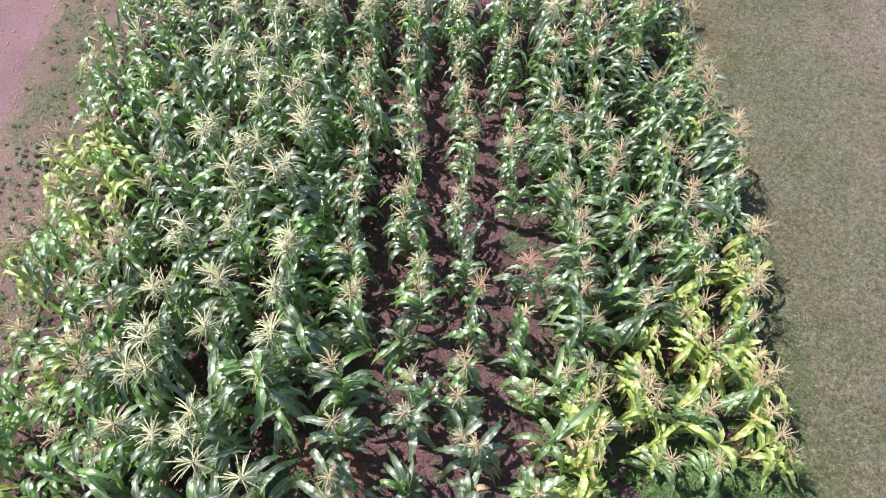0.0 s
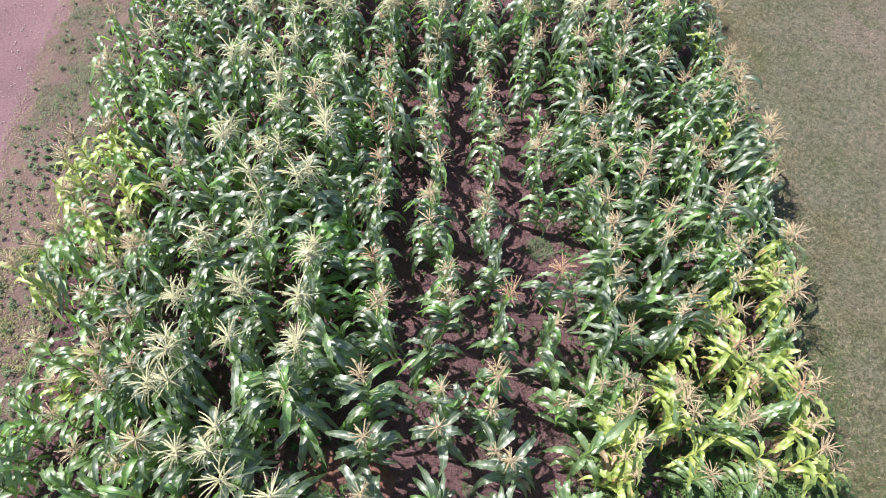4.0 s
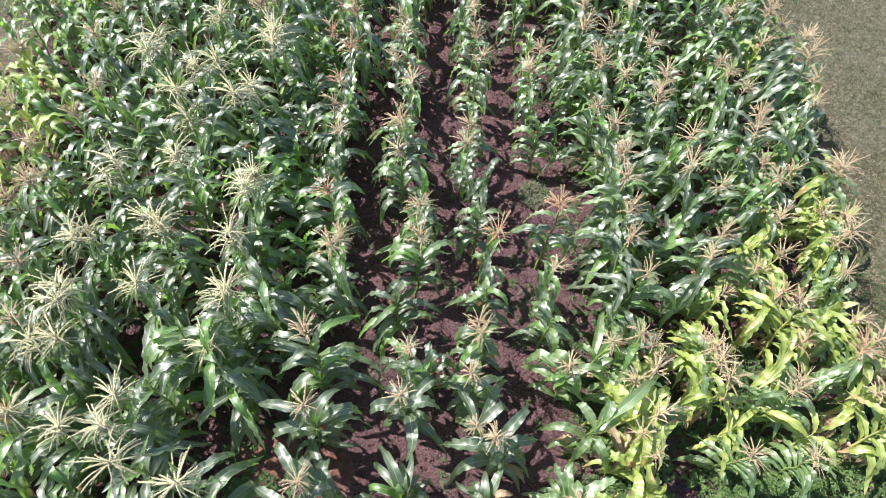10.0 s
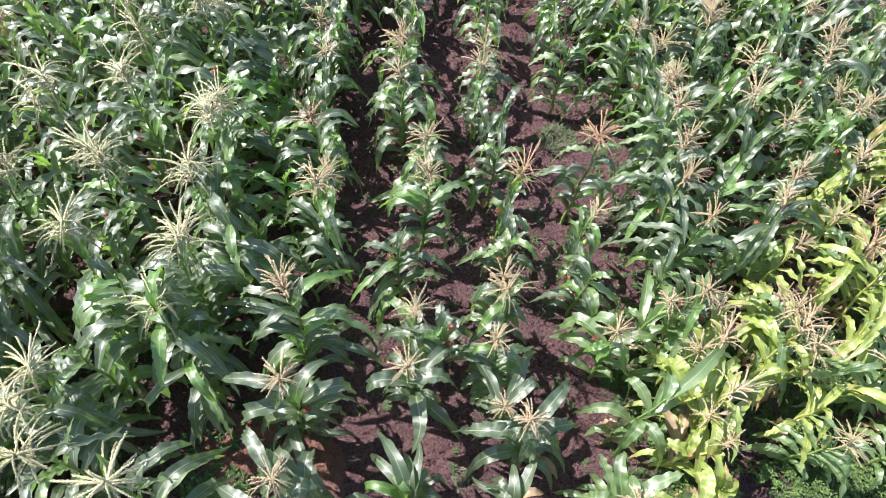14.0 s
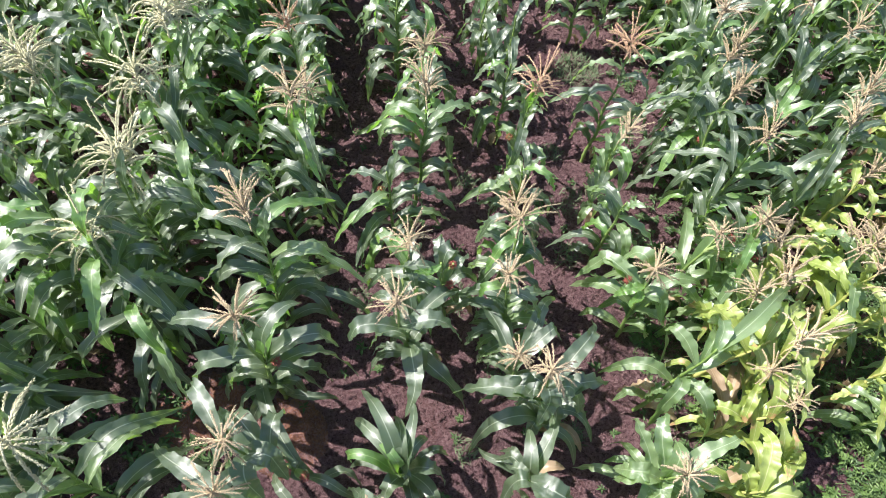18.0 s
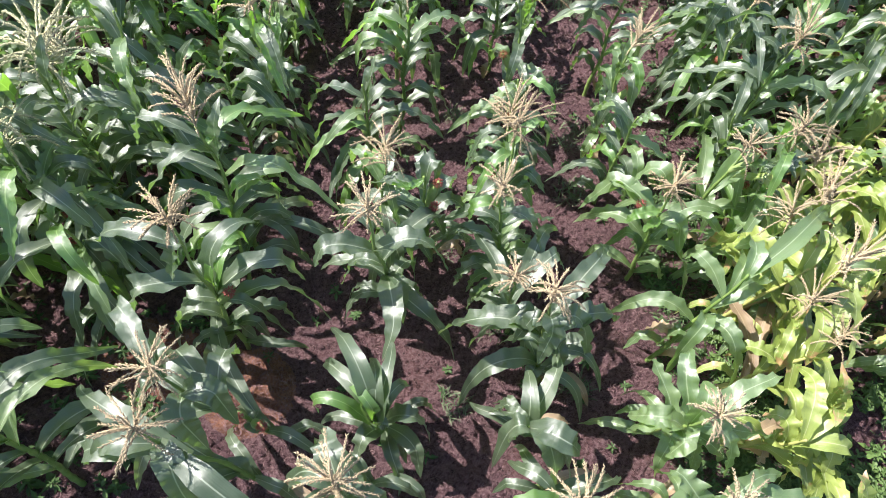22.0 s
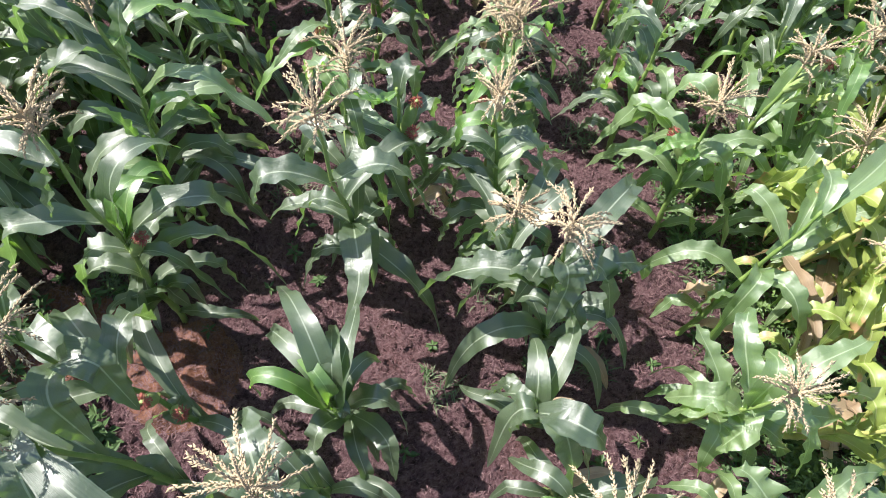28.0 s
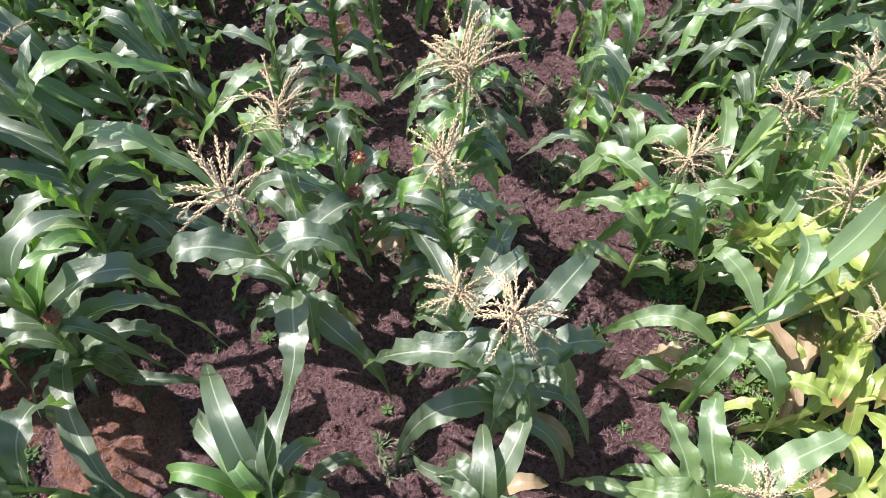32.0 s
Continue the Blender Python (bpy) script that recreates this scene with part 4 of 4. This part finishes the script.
single_plant("yellow green corn plant lying over with long leaves", "yellow", (1.18, 0.54), (0.25, -0.04, 0.83), None, 0.27, [
    (0.8, 133, 0.47, -0.05, 0.1, 0.085), (0.9, 52, 0.26, -0.11, 0.1, 0.085), (0.7, 77, 0.32, -0.11, 0.1, 0.085), (0.95, 47, 0.6, -0.02, 0.06, 0.08), (0.6, 115, 0.57, -0.05, 0.08, 0.09), (0.5, 24, 0.42, -0.05, 0.1, 0.085), (0.8, 109, 0.47, 0.01, 0.08, 0.09), (0.4, 71, 0.42, -0.22, 0.06, 0.08, "dry"), (0.3, 30, 0.68, -0.12, 0.06, 0.08, "dry")], [])
single_plant("yellowing corn plant with broad pale leaves", "yellow", (1.16, -0.14), (0.08, -0.17, 0.71), None, 0.27, [
    (0.8, 105, 0.16, -0.06, 0.08, 0.085), (0.9, 35, 0.34, -0.11, 0.08, 0.085), (0.85, -2, 0.31, -0.13, 0.08, 0.085), (0.7, 166, 0.07, -0.09, 0.08, 0.085), (0.6, -32, 0.2, -0.07, 0.1, 0.085), (0.95, 75, 0.33, 0.01, 0.08, 0.09), (0.7, 15, 0.49, -0.13, 0.1, 0.085), (0.3, 28, 0.36, -0.15, 0.05, 0.07, "dry")], [])

# extra tall plants, added to shade the row beside them
for seed, x, y in ((901, -2.19, 1.22), (902, -2.03, 1.55), (903, -2.26, 0.85), (905, -2.62, 1.1), (907, -2.78, 0.66)):
    tall = corn_plant(seed, 1.42, 19, "green", "very tall dark green corn plant, no tassel", 0.46, 0.1, 1.0)
    tall.matrix_basis = pose(x, y, 0)
low = corn_plant(921, 0.9, 14, "green", "dark green corn plant with long drooping leaves, no tassel", 0.46, 0.092, 1.05)
low.matrix_basis = pose(-1.5, 0.84, 0, 0, 0, 70)


# low growth, litter and grass, too many to count
def slivers(name, count, spots, length, width, lift, mat, label, seed, bend=0.3):
    """Thin bent strips scattered by the function spots: straw, or blades of grass when lift is high."""
    rng = np.random.RandomState(seed)
    xy = spots(rng, count)
    n = len(xy)
    a = rng.uniform(0, 6.283, n)
    el = np.clip(rng.normal(lift, 0.25, n), 0.02, 1.45)
    ln = rng.uniform(*length, n)
    wd = rng.uniform(*width, n)
    d = np.stack([np.cos(a) * np.cos(el), np.sin(a) * np.cos(el), np.sin(el)], 1)
    side = np.stack([-np.sin(a), np.cos(a), np.zeros(n)], 1) * wd[:, None] / 2
    base = np.stack([xy[:, 0], xy[:, 1], xy[:, 2]], 1)
    mid = base + d * ln[:, None] * 0.5
    d2 = d.copy()
    d2[:, 2] -= bend * rng.uniform(0.3, 1.5, n)
    tip = mid + d2 * ln[:, None] * 0.5
    tip[:, 2] = np.maximum(tip[:, 2], base[:, 2] + 0.002)
    v = np.stack([base - side, base + side, mid + side, mid - side, tip], 1).reshape(-1, 3)
    f = []
    for i in range(n):
        b = 5 * i
        f += [(b, b + 1, b + 2, b + 3), (b + 3, b + 2, b + 4)]
    return tagged(mesh_object(name, v.tolist(), f, mat, smooth=False), label, kind="stuff")


def soil_height(x, y):
    return SOIL_AMP * (noise.noise((x * SOIL_SCALE, y * SOIL_SCALE, 0)) + 0.6 * noise.noise((x * SOIL_SCALE * 2.7, y * SOIL_SCALE * 2.7, 3)))


def field_spots(x0, x1, y0, y1, z=0.004, clump=0.0):
    def spots(rng, count):
        p = np.stack([rng.uniform(x0, x1, count), rng.uniform(y0, y1, count)], 1)
        if clump:
            keep = [noise.noise((x * 1.3, y * 1.3, clump)) + 0.5 * noise.noise((x * 4, y * 4, clump)) > rng.uniform(-0.5, 0.35) for x, y in p]
            p = p[np.array(keep)]
        h = np.array([soil_height(x, y) + z for x, y in p])
        return np.column_stack([p, h])
    return spots


def flat_spots(x0, x1, y0, y1, z, clump=0.0):
    def spots(rng, count):
        p = np.stack([rng.uniform(x0, x1, count), rng.uniform(y0, y1, count)], 1)
        if clump:
            keep = [noise.noise((x * 0.9, y * 0.9, clump)) + 0.6 * noise.noise((x * 3, y * 3, clump)) > rng.uniform(-0.6, 0.3) for x, y in p]
            p = p[np.array(keep)]
        return np.column_stack([p, np.full(len(p), z)])
    return spots


def round_spots(cx, cy, r):
    def spots(rng, count):
        d, a = r * np.sqrt(rng.uniform(0, 1, count)), rng.uniform(0, 6.283, count)
        p = np.stack([cx + d * np.cos(a), cy + d * np.sin(a)], 1)
        return np.column_stack([p, [soil_height(x, y) + 0.004 for x, y in p]])
    return spots


slivers("straw_litter", 130000, field_spots(-3.2, 1.7, -1.1, 4.6), (0.012, 0.04), (0.0012, 0.003), 0.35, STRAW, "pinkish brown straw and mulch bits strewn over the soil", 3, 0.1)
slivers("straw_litter_far", 9000, field_spots(-5.6, 4.0, 3.0, 7.6), (0.03, 0.08), (0.004, 0.008), 0.12, STRAW, "pinkish brown straw strewn between far rows", 4, 0.1)
slivers("lawn_grass", 140000, flat_spots(4.05, 8.6, -0.8, 9.4, 0.022), (0.025, 0.06), (0.003, 0.008), 0.5, LAWN_BLADE, "short dry straw coloured lawn grass", 5, 0.5)
slivers("lawn_edge_grass", 7000, flat_spots(3.9, 4.75, -1.2, 3.4, 0.02, 5.0), (0.03, 0.07), (0.004, 0.009), 0.8, WEED, "greener grass along the edge of the corn", 6, 0.6)
slivers("verge_grass", 16000, flat_spots(-7.3, -5.7, -0.5, 9.6, 0.022, 8.0), (0.02, 0.05), (0.004, 0.009), 0.6, VERGE_BLADE, "patchy olive grass on the verge", 7, 0.6)
slivers("verge_grass_patch", 13000, flat_spots(-7.0, -5.9, 4.9, 8.2, 0.022, 8.0), (0.02, 0.055), (0.004, 0.009), 0.7, WEED_PALE, "olive green grass patch on the verge", 15, 0.6)
TUFTS = random.Random(41)
for cx, cy in [(-0.28, 0.09), (0.33, 0.27), (-0.04, 0.58), (0.53, 1.52), (-0.31, 1.15), (0.43, 0.17), (-1.01, 1.14), (0.49, 2.5), (0.59, 1.99), (-0.21, 2.19), (1.08, 1.68), (-1.81, 0.62), (1.13, 0.59), (1.03, 0.07)]:
    tagged(slivers("grass_tuft", 90, round_spots(cx, cy, TUFTS.uniform(0.06, 0.14)), (0.04, 0.11), (0.003, 0.006), 0.75, WEED_PALE, "small tuft of thin grass on the soil", TUFTS.randint(0, 9999), 0.7), category="grass tuft", group="grass tufts on bare soil", kind="stuff")
slivers("grey_weed_tuft", 520, round_spots(0.81, 3.42, 0.2), (0.05, 0.12), (0.004, 0.008), 0.8, WEED_PALE, "round tuft of grey green grass on bare soil", 9, 0.6)


RED_SOIL = ground_material("red_soil", [(0.3, (0.11, 0.045, 0.03)), (0.7, (0.24, 0.105, 0.068))], 9.0, 60, (0.3, 0.155, 0.11), 0.03)


def mound_height(x, y, cx, cy, r, h):
    d = math.hypot(x - cx, y - cy) / r
    lump = 0.75 + 0.6 * noise.noise((x * 11, y * 11, 5)) + 0.35 * noise.noise((x * 27, y * 27, 8))
    return soil_height(x, y) + h * max(0.0, 1 - d * d) * lump - 0.02 * max(0.0, d - 0.8)


def soil_mound(cx, cy, r, h, label):
    """A crumbly heap of red soil, set into the ground at its rim."""
    n = 44
    verts, faces = [], []
    for j in range(n + 1):
        for i in range(n + 1):
            x, y = cx + r * 1.1 * (2 * i / n - 1), cy + r * 1.1 * (2 * j / n - 1)
            verts.append((x, y, mound_height(x, y, cx, cy, r, h) - 0.02 * max(0.0, math.hypot(x - cx, y - cy) / r - 0.85)))
    for j in range(n):
        for i in range(n):
            a = j * (n + 1) + i
            faces.append((a, a + 1, a + n + 2, a + n + 1))
    tagged(mesh_object("soil_mound", verts, faces, RED_SOIL), label, "soil mound", kind="stuff")


def mound_spots(cx, cy, r, h):
    def spots(rng, count):
        d, a = r * np.sqrt(rng.uniform(0, 1, count)), rng.uniform(0, 6.283, count)
        p = np.stack([cx + d * np.cos(a), cy + d * np.sin(a)], 1)
        return np.column_stack([p, [mound_height(x, y, cx, cy, r, h) + 0.003 for x, y in p]])
    return spots


for cx, cy, r, h in ((-1.42, 0.17, 0.27, 0.09), (-1.98, 0.34, 0.3, 0.05)):
    soil_mound(cx, cy, r, h, "heap of crumbly reddish brown soil between corn plants")
    slivers("mound_straw", 2600, mound_spots(cx, cy, r, h), (0.012, 0.04), (0.0012, 0.0026), 0.3, STRAW, "dry brown root fibres on a heap of red soil", 14, 0.1)

slivers("green_verge_grass", 12000, flat_spots(-6.9, -5.7, 1.5, 3.3, 0.03, 17.0), (0.03, 0.08), (0.005, 0.01), 0.8, VERGE_BLADE, "lush green grass patch on the verge", 12, 0.6)


def weeds(name, count, spots, size, mat, label, seed):
    """Small leafy weeds: rosettes of oval leaves on short stems."""
    rng = np.random.RandomState(seed)
    v, f = [], []
    for x, y, z in spots(rng, count):
        h, n = rng.uniform(0.4, 1.6) * size, rng.randint(7, 15)
        lean = rng.uniform(-0.4, 0.4, 2)
        for k in range(n):
            a, s = k * 2.4 + rng.uniform(-0.3, 0.3), (k + 1) / n
            c = Vector((x + lean[0] * h * s, y + lean[1] * h * s, z + h * s))
            el = rng.uniform(-0.2, 0.7)
            d = Vector((math.cos(a) * math.cos(el), math.sin(a) * math.cos(el), math.sin(el)))
            o = Vector((-math.sin(a), math.cos(a), rng.uniform(-0.3, 0.3)))
            ln = size * rng.uniform(0.5, 1.0) * (1.15 - 0.6 * s)
            w = ln * rng.uniform(0.16, 0.26)
            b = len(v)
            dip = Vector((0, 0, -0.25 * ln))
            v += [c, c + d * ln * 0.45 + o * w, c + d * ln + dip, c + d * ln * 0.45 - o * w]
            f += [(b, b + 1, b + 2), (b, b + 2, b + 3)]
    return tagged(mesh_object(name, v, f, mat, smooth=False), label, kind="stuff")


weeds("weeds_among_yellow_corn", 6500, field_spots(0.9, 4.1, -1.7, 1.5, 0.004, 50.0), 0.052, WEED, "small leafy green weeds under the yellowing corn", 21)
slivers("fine_grass_among_yellow_corn", 30000, field_spots(0.9, 3.9, -1.5, 1.6, 0.004, 50.0), (0.03, 0.1), (0.003, 0.007), 0.7, WEED, "fine green grass under the yellowing corn", 44, 0.7)
weeds("weeds_before_yellow_corn", 5600, field_spots(1.2, 4.2, -2.0, 0.5, 0.004, 61.0), 0.07, WEED_BRIGHT, "leafy bright green weeds in front of the yellowing corn", 29)
weeds("weeds_under_right_rows", 2600, field_spots(1.1, 4.0, 1.4, 7.4), 0.055, WEED, "small dark weeds between the dense rows", 26)
weeds("weeds_under_left_rows", 2200, field_spots(-5.9, -2.6, -0.8, 7.0), 0.055, WEED, "small dark weeds under the tall corn", 27)
weeds("weeds_on_bare_soil", 260, field_spots(-2.4, 1.0, -1.4, 3.5, 0.004, 30.0), 0.06, WEED, "scattered small weeds on the bare soil", 22)
weeds("weeds_in_shade", 80, field_spots(-2.5, -1.6, -0.7, 0.6), 0.09, WEED, "broad leaved weeds in the shade of the corn", 23)
weeds("weeds_on_edge", 900, flat_spots(3.9, 4.4, -1.2, 8.0, 0.02, 3.0), 0.06, WEED, "low weeds along the lawn edge of the corn", 24)
weeds("weeds_on_verge", 450, flat_spots(-7.1, -5.6, -0.5, 8.6, 0.03, 14.0), 0.07, WEED, "low dark weeds on the verge", 25)
weeds("grey_weeds_on_verge", 420, flat_spots(-6.9, -5.7, -0.5, 5.2, 0.03, 19.0), 0.075, WEED_PALE, "clumps of grey green leafy weeds on the verge", 28)


def lumps(name, count, spots, size, mat, label, seed):
    rng = np.random.RandomState(seed)
    ring = [(math.cos(k * 1.0472), math.sin(k * 1.0472)) for k in range(6)]
    v, f = [], []
    for x, y, z in spots(rng, count):
        r = size * rng.uniform(0.3, 1.0) ** 1.6
        b = len(v)
        for level, rr in ((-0.2, 1.0), (0.45, 0.75)):
            for cx, cy in ring:
                q = r * rr * rng.uniform(0.7, 1.2)
                v.append((x + cx * q, y + cy * q, z + r * level * rng.uniform(0.7, 1.2)))
        v.append((x + r * rng.uniform(-0.2, 0.2), y, z + r * 0.65))
        for k in range(6):
            k2 = (k + 1) % 6
            f += [(b + k, b + k2, b + 6 + k2, b + 6 + k), (b + 6 + k, b + 6 + k2, b + 12)]
    return tagged(mesh_object(name, v, f, mat), label, kind="stuff")


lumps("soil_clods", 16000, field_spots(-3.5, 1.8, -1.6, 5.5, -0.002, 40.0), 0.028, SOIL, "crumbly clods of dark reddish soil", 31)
lumps("road_stones", 2200, flat_spots(-9.2, -6.2, -0.5, 9.6, 0.016), 0.014, STONE, "small pale stones on the gravel and verge", 32)


# the farther rows, seen only over the top of the plot
def far_rows():
    rng = random.Random(77)
    pool = [o for key in sorted(LIBRARY) if key[0] in ("big", "grey", "full", "slim") and key[1] in "tp" for o in LIBRARY[key][:3]]
    groups = {}
    for x0 in (-5.35, -4.85, -4.25, -3.65, -2.95, -2.2, -1.45, -0.72, 0.02, 0.76, 1.48, 2.2, 2.94, 3.6):
        y = 7.1
        while y < 9.0:
            src = rng.choice(pool)
            m = pose(x0 + rng.uniform(-0.1, 0.1), y, 0, rng.uniform(-4, 4), rng.uniform(-4, 4), rng.uniform(0, 360)) @ Matrix.Scale(rng.uniform(0.9, 1.1), 4)
            y += rng.uniform(0.26, 0.4)
            for part in src.children:
                groups.setdefault(part.data.materials[0].name, []).append((part.data, np.array(m @ part.matrix_basis)))
    root = tagged(new("far_corn_rows"), "far rows of green corn with tan tassels", "corn rows", kind="stuff")
    for name in sorted(groups):
        vs, fs, uvs, at = [], [], [], 0
        for data, m in groups[name]:
            co = np.empty(len(data.vertices) * 3, dtype=np.float32)
            data.vertices.foreach_get("co", co)
            co = co.reshape(-1, 3)
            vs.append(co @ m[:3, :3].T + m[:3, 3])
            fs += [tuple(at + i for i in p.vertices) for p in data.polygons]
            uv = np.zeros((len(co), 2), dtype=np.float32)
            if data.uv_layers:
                idx = np.empty(len(data.loops), dtype=np.int32)
                data.loops.foreach_get("vertex_index", idx)
                luv = np.empty(len(data.loops) * 2, dtype=np.float32)
                data.uv_layers[0].data.foreach_get("uv", luv)
                uv[idx] = luv.reshape(-1, 2)
            uvs.append(uv)
            at += len(co)
        part_name = "tassels" if "tassel" in name else "stalks" if "stalk" in name else "leaves"
        mesh_object(part_name, np.concatenate(vs).tolist(), fs, bpy.data.materials[name], root, np.concatenate(uvs))


far_rows()
